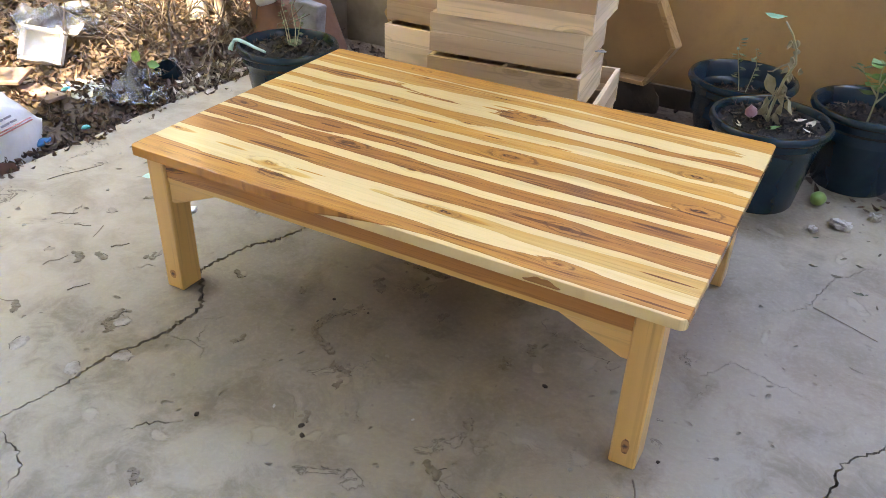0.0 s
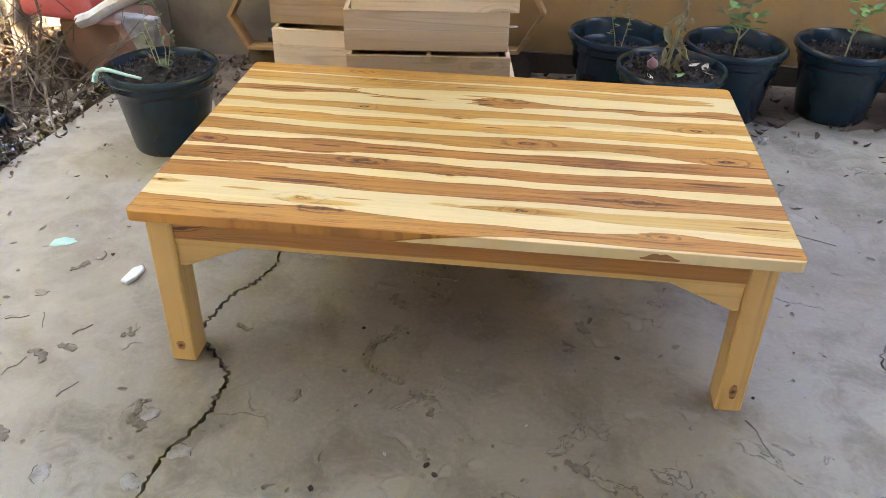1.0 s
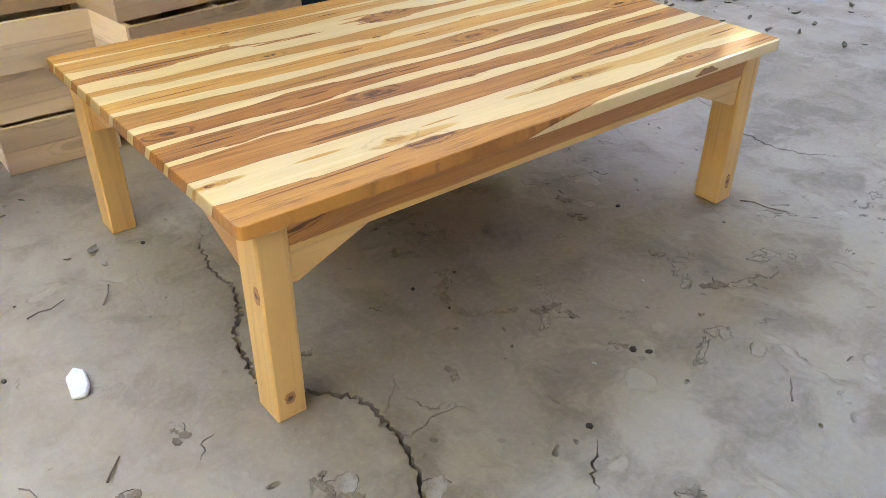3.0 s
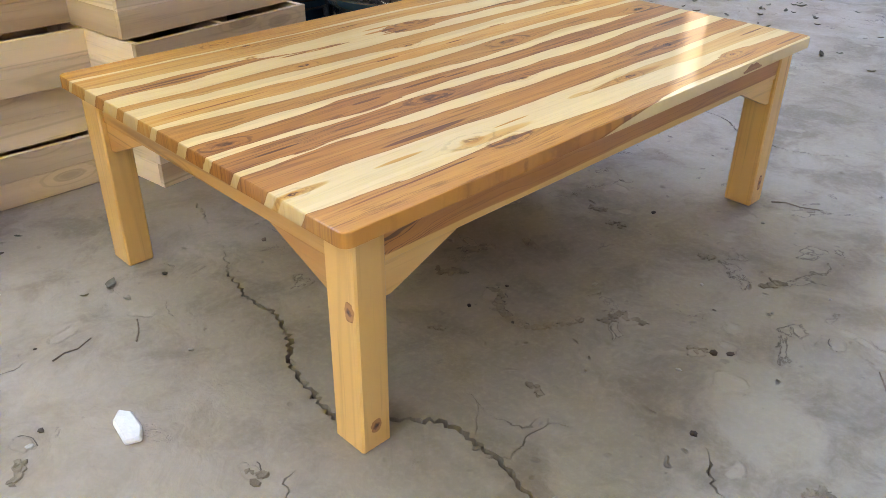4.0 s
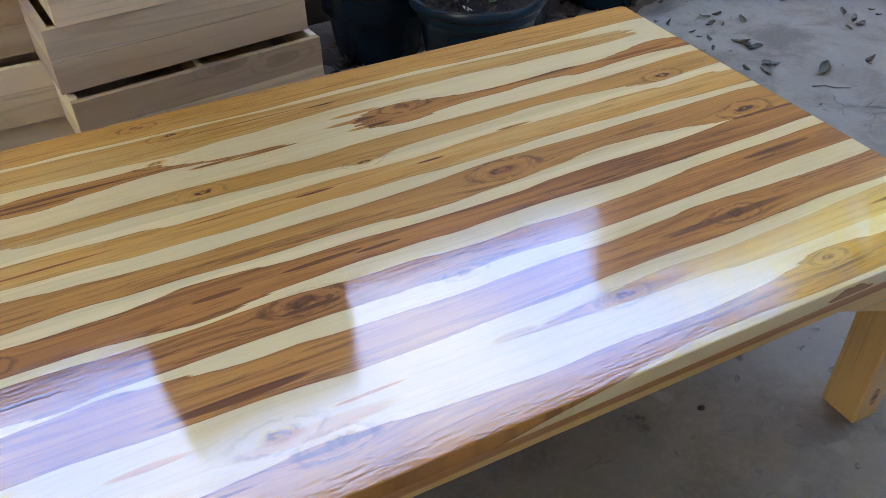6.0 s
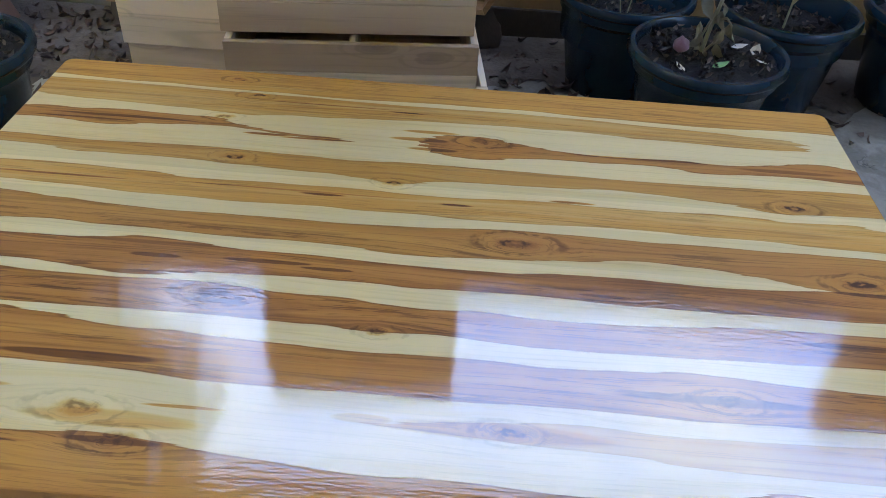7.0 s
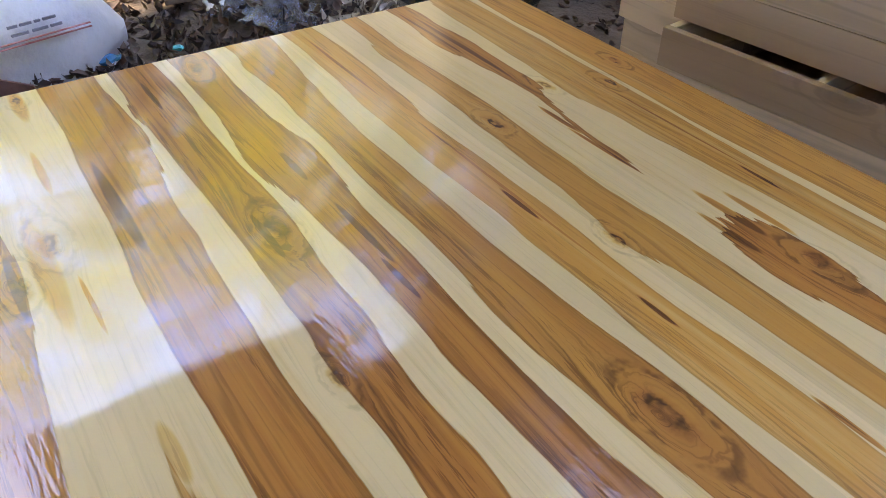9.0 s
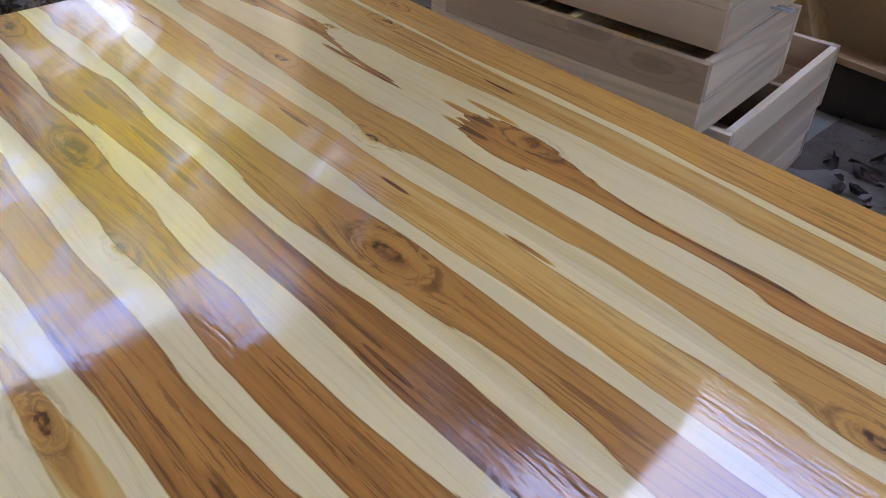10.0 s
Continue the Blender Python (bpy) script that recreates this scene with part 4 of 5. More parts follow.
# ---- crates ----
def crate(width, depth, height=0.112, label="", handle=False):
    """An open box of raw planks: two planks a side, a floor and a divider."""
    t, gap = 0.013, 0.0005
    box_thing = thing("crate", pose(0, 0, 0), label, "crate", "stacked wooden crates")
    half = height / 2
    long_plank = mesh_of("plank", box((0, 0, 0), (width, t, half - gap), 0.0008), M_CRATE)
    side_plank = mesh_of("plank", box((0, 0, 0), (t, depth - 2 * t - 0.001, half - gap), 0.0008), M_CRATE_SIDE)
    for level in (0, 1):
        for y in (0, depth - t):
            part("plank", long_plank, None, box_thing).location = (0, y, level * half)
        for x in (0.0006, width - t - 0.0006):
            part("plank", side_plank, None, box_thing).location = (x, t + 0.0005, level * half)
    part("bottom", box((t, t, 0.004), (width - t, depth - t, 0.012)), M_CRATE, box_thing)
    if width > depth:
        part("divider", box((width / 2 - 0.006, t, 0.013), (width / 2 + 0.006, depth - t, height - 0.004), 0.001), M_CRATE_SIDE, box_thing)
    else:
        part("divider", box((t, depth / 2 - 0.006, 0.013), (width - t, depth / 2 + 0.006, height - 0.004), 0.001), M_CRATE, box_thing)
    return box_thing


medium = crate(0.258, 0.430, label="raw teak crate of pale planks in a stack by the wall")
medium.matrix_basis = pose(-0.066, 1.100, 0.001, 0, 0, -0.5)
for n, (x, y, z, turn) in enumerate(((-0.058, 1.122, 0.1155, 0.8), (-0.060, 1.108, 0.230, -0.4), (-0.068, 1.134, 0.3505, 0.3), (-0.058, 1.122, 0.465, -0.8), (-0.064, 1.126, 0.5795, 0.5), (-0.060, 1.120, 0.694, -0.3))):
    copy_thing(medium, pose(x, y, z, 0, 0, turn))
narrow = crate(0.200, 0.430, label="narrow raw teak crate near the ground in a stack")
narrow.matrix_basis = pose(0.475, 1.010, 0.001, 0, 0, 7.5)
for x, y, z, turn in ((0.480, 1.005, 0.1155, 7.2), (0.240, 0.968, 0.001, 7.4), (0.243, 0.973, 0.1155, 7.0)):
    copy_thing(narrow, pose(x, y, z, 0, 0, turn))
wide = crate(0.450, 0.300, label="wide raw teak crate with a divider, weathered pale planks")
wide.matrix_basis = pose(0.207, 0.917, 0.230, 0, 0, 6.4)
g = random.Random(8)
for x, y, z, turn in [(0.197, 0.946, 0.3465, 7.0), (0.221, 0.942, 0.4595, 6.0)] + [(0.214 + g.uniform(-0.010, 0.010), 0.944 + g.uniform(-0.010, 0.010), 0.5735 + 0.1135 * k, 6.3 + g.uniform(-0.8, 0.8)) for k in range(7)]:
    copy_thing(wide, pose(x, y, z, 0, 0, turn))
for z, x, y in ((0.342, 0.30, 1.03), (0.342, 0.52, 1.05), (0.342, 0.02, 1.2), (0.342, 0.05, 1.4)):
    solo("spacer", box((x, y, z), (x + 0.012, y + 0.10, z + 0.0085)), M_CRATE, "thin raw wood spacer between two crates", "spacer", group="crate spacers")
bracket = tube([(0, 0, 0), (0.022, 0.003, 0.001), (0.030, 0.009, 0.001), (0.024, 0.014, 0.001), (0.004, 0.012, 0)], 0.0022)
solo("bracket", bracket, M_METAL, "small bright zinc hook on a crate side", "hook", pose(0.632, 1.14, 0.372), round_off=True)
solo("screw", spun(((0.0, 0.004), (0.004, 0.003), (0.0045, 0.0), (0.0, 0.0)), 12), M_METAL, "bright screw head in a crate plank", "screw", pose(0.071, 1.1195, 0.265, 90))


# ---- hexagon frames against the wall ----
def hexagon(radius, depth=0.075, thick=0.014, label=""):
    frame_thing = thing("hexagon_shelf", pose(0, 0, 0), label, "shelf", "hexagon frames")
    for k in range(6):
        a, b = math.pi / 3 * k, math.pi / 3 * (k + 1)
        inner = radius - thick / math.cos(math.pi / 6)
        outline = [(radius * math.cos(a), radius * math.sin(a)), (radius * math.cos(b), radius * math.sin(b)), (inner * math.cos(b), inner * math.sin(b)), (inner * math.cos(a), inner * math.sin(a))]
        part("batten", prism(outline, 0, depth, "y", 0.001), M_HEX, frame_thing)
    return frame_thing


hexagon(0.137, label="raw teak hexagon shelf frame leaning at the wall").matrix_basis = pose(-0.268, 1.655, 0.197, -6, 0, 4)
hexagon(0.168, label="raw teak hexagon shelf frame beside the pots").matrix_basis = pose(0.580, 1.655, 0.262, -6, 0, -3)
for k, (x, wide_x, tall) in enumerate(((-0.25, 0.105, 0.074), (0.575, 0.140, 0.112))):
    bm = lump((wide_x, 0.035, tall * 1.2), 0.30, 31 + k, 3)
    for v in bm.verts:
        v.co.z = min(max(v.co.z, -0.004), tall)
    solo("dirt_mound", bm, M_DARK_BASE, "dark dirt mound under the hexagon frame", "dirt", pose(x, 1.70, 0.002), round_off=True)


# ---- pots ----
def soil_bits(r, z, n, seed):
    g = random.Random(seed)
    spots = []
    for _ in range(n):
        a, d = g.uniform(0, 6.283), r * math.sqrt(g.random())
        spots.append((Matrix.Translation((d * math.cos(a), d * math.sin(a), z + g.uniform(0.0, 0.008))) @ Euler((g.uniform(-0.9, 0.9), g.uniform(-0.9, 0.9), g.uniform(0, 6.3))).to_matrix().to_4x4(), g.uniform(0.008, 0.026), g.uniform(0.005, 0.013), g.uniform(0, 1.2), g.uniform(0, 0.8)))
    return spots


def pot(x, y, seed, height=0.25, radius=0.168, sink=0.026, turn=0.0, label=""):
    p = thing("plant_pot", pose(x, y, 0, 0, 0, turn), label, "plant pot", "pots along the wall")
    r, h = radius, height
    shell = ((0.0, 0.004), (0.092, 0.004), (0.094, 0.0), (0.108, 0.0), (0.112, 0.006), (r - 0.028, h * 0.72), (r - 0.020, h * 0.80), (r - 0.015, h * 0.82), (r - 0.014, h * 0.895), (r - 0.004, h * 0.91), (r, h * 0.935), (r, h * 0.965), (r - 0.005, h), (r - 0.014, h + 0.001), (r - 0.020, h - 0.008), (r - 0.024, h - sink - 0.03), (0.09, h - sink - 0.034), (0.0, h - sink - 0.034))
    part("shell", spun(shell, 56), M_POT, p, round_off=True)
    bm = bmesh.new()
    bmesh.ops.create_circle(bm, cap_ends=False, segments=40, radius=r - 0.0225)
    rim = list(bm.verts)
    rings = [rim]
    for k in range(1, 7):
        ring = [bm.verts.new(v.co * (1 - k / 7)) for v in rim]
        for i in range(40):
            bm.faces.new((rings[-1][i], rings[-1][(i + 1) % 40], ring[(i + 1) % 40], ring[i]))
        rings.append(ring)
    bm.faces.new(rings[-1])
    for v in bm.verts:
        v.co.z = h - sink + 0.007 * noise.noise(v.co * 28 + Vector((seed, 0, 0))) + 0.004 * noise.noise(v.co * 70 + Vector((seed, 3, 0)))
    part("soil", bm, M_SOIL, p, "dark crumbly potting soil", round_off=True)
    bits = part("husk", leaves_mesh("husk", soil_bits(r - 0.032, h - sink + 0.003, 240, seed), M_CLOD), None, p, "bits of husk and dry leaf on the soil")
    tagged(bits, kind="stuff")
    return p


def blade(m, length, width, material, name, label, category, group=""):
    return solo(name, leaves_mesh(name, [(m, length, width, 0.25, 0.18)], material), None, label, category, group=group)


def plant(place, stems, material, leaf, seed, label, stem_r=0.0035, n=9, leaf_mat=None, droop=0.0):
    """Stems with leaves along them."""
    g = random.Random(seed)
    p = thing("potted_plant", place, label, "plant", "plants in the pots")
    for points in stems:
        part("stem", tube(points, stem_r, sides=7, taper=0.5), material, p, round_off=True)
        pts = [Vector(q) for q in points]
        spots = []
        for k in range(n):
            u = (0.35 + 0.65 * k / max(1, n - 1)) * (len(pts) - 1)
            i = min(int(u), len(pts) - 2)
            at = pts[i].lerp(pts[i + 1], u - i)
            yaw = g.uniform(0, 6.28)
            tilt = g.uniform(-0.5, 0.3) - droop
            size = leaf * g.uniform(0.6, 1.15)
            m = Matrix.Translation(at) @ Euler((g.uniform(-0.3, 0.3), -tilt * -1, yaw)).to_matrix().to_4x4() @ Matrix.Translation((size * 0.6, 0, 0))
            spots.append((m, size, size * 0.62, 0.2, 0.15))
        part("foliage", leaves_mesh("foliage", spots, leaf_mat or M_LEAF), None, p)
    return p


pot(-0.372, 1.002, 1, turn=10, label="large navy plastic pot with soil and a mint strip")
pot(1.133, 1.238, 2, height=0.252, sink=0.020, label="large navy plastic pot with a withered plant and onion")
pot(0.994, 1.545, 3, sink=0.085, label="large navy plastic pot half filled with soil")
pot(1.371, 1.506, 4, sink=0.055, label="large navy plastic pot with a green seedling")
pot(1.740, 1.556, 5, sink=0.045, label="large navy plastic pot beside the wall")
pot(2.090, 1.585, 6, sink=0.045, label="large navy plastic pot at the end of the row")

# The withered plant, its last leaf, the onion.
wither = thing("withered_plant", pose(1.120, 1.246, 0.235), "withered pale plant keeping one blue-green leaf", "plant")
main = [(0.0, 0.0, 0), (0.006, 0.0, 0.05), (0.018, 0.004, 0.12), (0.036, 0.010, 0.17), (0.028, 0.006, 0.21), (0.012, 0.002, 0.245), (-0.012, -0.004, 0.278)]
part("stem", tube(main, 0.0050, sides=8, taper=0.45), M_STEM, wither, "pale drying stem", True)
for n, line in enumerate((
    [(0.012, 0.0, 0.07), (0.032, -0.01, 0.085), (0.045, -0.012, 0.07), (0.040, -0.012, 0.05)],
    [(0.020, 0.004, 0.13), (0.035, 0.0, 0.14), (0.044, 0.0, 0.128)],
    [(0.034, 0.008, 0.175), (0.006, 0.0, 0.160), (-0.016, 0.0, 0.14), (-0.028, 0.0, 0.138)],
    [(0.018, 0.004, 0.11), (0.030, 0.006, 0.10), (0.030, 0.006, 0.075)],
    [(0.0, 0.0, 0.02), (-0.008, -0.004, 0.04), (0.002, -0.006, 0.075), (0.008, -0.006, 0.10)],
    [(0.003, 0.002, 0.0), (0.022, -0.012, 0.035), (0.028, -0.014, 0.062)],
)):
    part("twig", tube(line, 0.0034, sides=6, taper=0.5), M_WILT, wither, round_off=True)
part("leaf", leaves_mesh("leaf", [(pose(-0.042, -0.008, 0.286, 14, 8, 12), 0.058, 0.030, 0.25, 0.1)], M_BLUE_LEAF), None, wither, "blue-green top leaf")
spots = [(pose(-0.024, 0.004, 0.105, 70, 70, 20), 0.060, 0.040, 0.6, 0.5), (pose(0.034, -0.004, 0.052, 60, 80, 50), 0.045, 0.030, 0.8, 0.6), (pose(0.016, -0.012, 0.035, 80, 60, 120), 0.05, 0.026, 0.8, 0.6), (pose(0.012, 0.0, 0.075, 50, 85, 10), 0.045, 0.026, 0.8, 0.6), (pose(-0.010, -0.008, 0.02, 70, 60, 200), 0.05, 0.024, 0.9, 0.6)]
g = random.Random(64)
for k in range(22):
    at = Vector(main[min(1 + k // 4, 5)]).lerp(Vector(main[min(2 + k // 4, 6)]), g.random()) if k < 16 else Vector((g.uniform(-0.03, 0.03), g.uniform(-0.03, 0.03), g.uniform(0.0, 0.03)))
    spots.append((Matrix.Translation(at + Vector((g.uniform(-0.014, 0.014), g.uniform(-0.012, 0.012), -0.008))) @ Euler((g.uniform(0, 6), g.uniform(0.9, 2.0), g.uniform(0, 6))).to_matrix().to_4x4(), g.uniform(0.018, 0.042), g.uniform(0.010, 0.020), g.uniform(0.5, 1.4), g.uniform(0.5, 1.2)))
part("dead_leaf", leaves_mesh("dead_leaf", spots, M_WILT), None, wither, "shrivelled brown leaves")
onion = spun(((0.0, 0.0), (0.008, 0.002), (0.017, 0.012), (0.016, 0.024), (0.008, 0.032), (0.003, 0.038), (0.0, 0.042)), 20)
solo("onion", onion, M_ONION, "small red onion on the pot soil", "onion", pose(1.078, 1.245, 0.236, 12, -8), round_off=True)
blade(pose(1.148, 1.18, 0.240, 5, -8, 20), 0.040, 0.022, M_LEAF, "green_leaf", "fresh green leaf lying on the soil", "leaf")
for k, (x, y, s) in enumerate(((1.205, 1.27, 0.034), (1.235, 1.255, 0.04), (1.06, 1.15, 0.03), (1.235, 1.20, 0.03))):
    blade(pose(x, y, 0.244, 8, -10, 60 * k), s, s * 0.6, M_PALE_LITTER, "dry_leaf", "pale dry leaf on the pot soil", "leaf", "dry leaves on the soil")

plant(pose(0.994, 1.545, 0.165), ([(0, 0, 0), (-0.012, 0, 0.07), (-0.030, 0, 0.14), (-0.035, 0, 0.19)], [(0.01, 0, 0), (0.02, 0.01, 0.06), (0.03, 0.0, 0.12), (0.02, 0.0, 0.17)]), M_STEM, 0.024, 11, "thin drying seedling with small grey-green leaves", 0.0016, 16, M_DULL_LEAF)
plant(pose(1.371, 1.506, 0.195), ([(0, 0, 0), (0.005, 0, 0.08), (-0.005, 0, 0.15), (0.0, 0, 0.20)], [(0.004, 0, 0.06), (0.03, 0.0, 0.10), (0.055, 0.0, 0.15)], [(0.004, 0, 0.08), (-0.03, 0, 0.12), (-0.06, 0, 0.16)], [(0.0, 0, 0.10), (0.02, -0.02, 0.17), (0.03, -0.02, 0.24)]), M_STEM, 0.052, 12, "green pepper seedling with broad leaves", 0.003, 10)
plant(pose(1.740, 1.556, 0.205), ([(0, 0, 0), (0.004, 0, 0.07), (0.0, 0, 0.15), (0.004, 0, 0.19)], [(0.0, 0, 0.06), (0.03, 0, 0.12), (0.04, 0, 0.16)]), M_STEM, 0.042, 13, "green pepper seedling in a navy pot", 0.003, 9)
plant(pose(-0.392, 1.045, 0.224), ([(0, 0, 0), (-0.010, 0, 0.06), (-0.030, 0, 0.13), (-0.022, 0, 0.19), (0.002, 0, 0.205), (0.014, 0, 0.18)], [(0.015, 0, 0), (0.022, 0, 0.06), (0.010, 0, 0.13), (0.022, 0, 0.17)], [(0.02, 0.0, 0.0), (0.034, 0, 0.05), (0.040, 0.01, 0.10)], [(-0.01, 0, 0), (-0.03, 0.01, 0.06), (-0.045, 0.01, 0.11)]), M_STEM, 0.017, 14, "wiry dull green weed with tiny leaves", 0.0016, 18, M_DULL_LEAF)
lid = bmesh.new()
spun(((0.0, 0.0), (0.024, 0.0), (0.025, 0.002), (0.0, 0.003)), 24, lid)
solo("green_disc", lid, M_DULL_LEAF, "green plastic disc stuck in the soil", "disc", pose(-0.385, 1.055, 0.234, 8, 6, 0))
strip = tube([(-0.086, -0.036, -0.028), (-0.084, -0.028, -0.010), (-0.076, -0.023, 0.003), (-0.060, -0.024, 0.009), (-0.030, -0.028, 0.007), (0.010, -0.029, -0.002), (0.050, -0.020, -0.014)], 0.0085, sides=6, taper=0.5)
solo("mint_strip", strip, M_MINT, "mint plastic strip over the pot rim", "plastic", pose(-0.446, 0.937, 0.251), round_off=True)

# ---- small things on the slab ----
solo("citrus", lump((0.022, 0.022, 0.021), 0.08, 3, 3), M_FRUIT, "small green citrus fruit on the slab", "fruit", pose(1.308, 1.290, 0.020), round_off=True)
for k, (x, y, s) in enumerate(((1.385, 1.175, 0.022), (1.465, 1.275, 0.016), (1.32, 1.12, 0.012))):
    solo("stone", lump((s * 1.2, s * 0.9, s * 0.75), 0.75, k + 5, 3), M_STONE, "pale rough stone on the slab", "stone", pose(x, y, s * 0.55, 0, 0, 40 * k), "stones on the slab")
solo("white_stone", prism([(-0.013, -0.034), (0.010, -0.038), (0.017, -0.012), (0.013, 0.026), (-0.003, 0.040), (-0.017, 0.018)], 0.0, 0.010, "z", 0.003), M_WHITE_STONE, "flat long white stone shard on the slab", "stone", pose(-0.180, 0.289, 0.0005, 0, 0, -12))
for k in range(40):
    g = random.Random(100 + k)
    x, y = g.choice(((-0.75, 0.0), (-0.6, -0.5), (0.0, 0.7), (0.3, -0.4), (-0.3, 0.5), (1.5, 0.4), (0.8, -0.3), (-0.2, 0.2)))
    x, y, s = x + g.uniform(0, 0.5), y + g.uniform(0, 0.6), g.uniform(0.002, 0.006)
    solo("pebble", lump((s * 1.3, s, s * 0.6), 0.5, k, 1), g.choice((M_STONE, M_GREY, M_CLOD)), "small crumb of cement on the slab", "pebble", pose(x, y, s * 0.4, 0, 0, g.uniform(0, 360)), "crumbs on the slab")
# Chips where the slab skin has come off, filled with pale cement.
for k, (x, y, s) in enumerate(((0.045, -0.143, 0.016), (-0.081, -0.304, 0.020), (0.079, -0.304, 0.018), (0.138, -0.224, 0.018), (-0.204, 0.024, 0.012), (-0.102, 0.099, 0.016), (0.144, 0.143, 0.012), (0.563, -0.178, 0.014), (0.567, -0.049, 0.020), (1.036, 0.281, 0.014), (-0.30, 0.36, 0.018), (-0.36, 0.20, 0.014), (0.871, -0.167, 0.014), (0.452, 0.166, 0.022), (0.75, -0.33, 0.016), (-0.34, -0.02, 0.010))):
    g = random.Random(300 + k)
    wide_k = [1 + 0.35 * noise.noise(Vector((math.cos(a) * 1.4, math.sin(a) * 1.4, k * 3.1))) + g.uniform(-0.1, 0.1) for a in (6.283 * j / 26 for j in range(26))]
    bm = bmesh.new()
    ring = [bm.verts.new((s * w * math.cos(6.283 * j / 26) * 1.3, s * w * math.sin(6.283 * j / 26) * 0.8, 0.0)) for j, w in enumerate(wide_k)]
    top = [bm.verts.new((v.co.x * 0.86, v.co.y * 0.86, 0.0012)) for v in ring]
    for j in range(26):
        bm.faces.new((ring[j], ring[(j + 1) % 26], top[(j + 1) % 26], top[j]))
    bm.faces.new(top)
    solo("cement_patch", bm, M_CEMENT if k < 4 else M_FLOOR, "rough flaked cement patch on the slab", "patch", pose(x, y, 0.0003, 0, 0, g.uniform(0, 360)), "flaked patches")
    arc = [(s * 1.35 * math.cos(a), s * 0.85 * math.sin(a) + g.uniform(-0.001, 0.001), 0.0006) for a in (0.6 + 0.22 * j for j in range(10))]
    solo("hairline_crack", tube(arc, 0.0008, sides=4), M_CRACK, "fine dark crack round a flaked patch", "crack", pose(x, y, 0, 0, 0, g.uniform(0, 360)), "hairline cracks")
# Scabs where the cement skin has lifted: thin shards heaped along a line.
SCABS = (
    ((0.473, 0.179), (0.421, 0.112), (0.425, 0.047), (0.506, 0.011)), ((0.523, -0.021), (0.563, -0.024), (0.573, -0.077)),
    ((0.640, 0.262), (0.638, 0.222)), ((0.834, 0.192), (0.840, 0.152)), ((0.522, 0.311), (0.581, 0.287)), ((0.432, 0.304), (0.470, 0.253)),
    ((0.300, 0.180), (0.312, 0.154)), ((0.453, 0.398), (0.574, 0.386)), ((0.306, -0.036), (0.300, -0.070)), ((0.862, 0.262), (0.866, 0.230)),
    ((0.120, 0.150), (0.146, 0.132)), ((-0.225, 0.030), (-0.190, 0.018)), ((-0.106, 0.104), (-0.094, 0.080)), ((0.826, -0.150), (0.868, -0.178)),
    ((0.020, -0.100), (0.012, -0.160), (0.044, -0.176)), ((0.846, -0.010), (0.858, -0.040)), ((-0.270, 0.010), (-0.235, -0.020)), ((0.392, -0.430), (0.420, -0.455)),
    ((-0.310, 0.330), (-0.335, 0.300)), ((-0.215, -0.205), (-0.190, -0.240)), ((0.560, -0.160), (0.580, -0.184)), ((0.700, 0.420), (0.770, 0.380)),
)
bm = bmesh.new()
for k, line in enumerate(SCABS):
    g = random.Random(700 + k)
    path = jagged(line, 0.006, 0.005, g)
    for p in path[1:]:
        for _ in range(2):
            s, turn = g.uniform(0.003, 0.0085), g.uniform(0, 6.28)
            m = Matrix.Translation((p.x + g.gauss(0, 0.003), p.y + g.gauss(0, 0.003), 0.0004)) @ Euler((g.uniform(-0.30, 0.30), g.uniform(-0.30, 0.30), turn)).to_matrix().to_4x4()
            rim = [(s * g.uniform(0.6, 1.15) * math.cos(a) * 1.5, s * g.uniform(0.6, 1.15) * math.sin(a)) for a in (6.283 * j / 6 for j in range(6))]
            low, top = [bm.verts.new(m @ Vector((u, v, -0.001))) for u, v in rim], [bm.verts.new(m @ Vector((u * 0.85, v * 0.85, 0.0016))) for u, v in rim]
            bm.faces.new(top)
            for j in range(6):
                bm.faces.new((low[j], low[(j + 1) % 6], top[(j + 1) % 6], top[j]))
    edge = [(p.x + 0.004, p.y - 0.003, 0.0005) for p in path]
    solo("hairline_crack", tube(edge, 0.0013, sides=4, taper=0.6), M_CRACK, "fine dark crack along a lifted scab", "crack", group="hairline cracks")
solo("cement_flakes", bm, M_SCAB, "lifted scabs of flaked cement on the slab", "cement flakes", kind="stuff")
# Twigs.
for k, (x, y, turn, size) in enumerate(((1.186, -0.054, -68, 0.10), (-0.16, 0.52, 10, 0.07), (-0.06, 0.50, 60, 0.06), (-0.45, 0.12, 30, 0.07), (-0.62, 0.30, 65, 0.16), (-0.28, -0.05, 65, 0.06), (-0.36, 0.10, 20, 0.05), (-0.14, -0.10, 60, 0.05), (0.30, -0.60, 20, 0.05), (-0.30, 0.10, -60, 0.06), (-0.20, 0.08, 50, 0.045), (-0.24, -0.22, 15, 0.07), (1.90, 0.80, -40, 0.09), (1.45, 0.70, -30, 0.16), (0.70, -0.42, 35, 0.05))):
    g = random.Random(500 + k)
    line = [(u * size, g.uniform(-0.06, 0.06) * size, 0.0025 + 0.003 * (n % 2)) for n, u in enumerate((-0.5, -0.2, 0.1, 0.5))]
    solo("twig", tube(line, g.uniform(0.0012, 0.0022), sides=5, taper=0.6), M_TWIG, "thin dry twig lying on the slab", "twig", pose(x, y, 0, 0, 0, turn), "twigs on the slab")
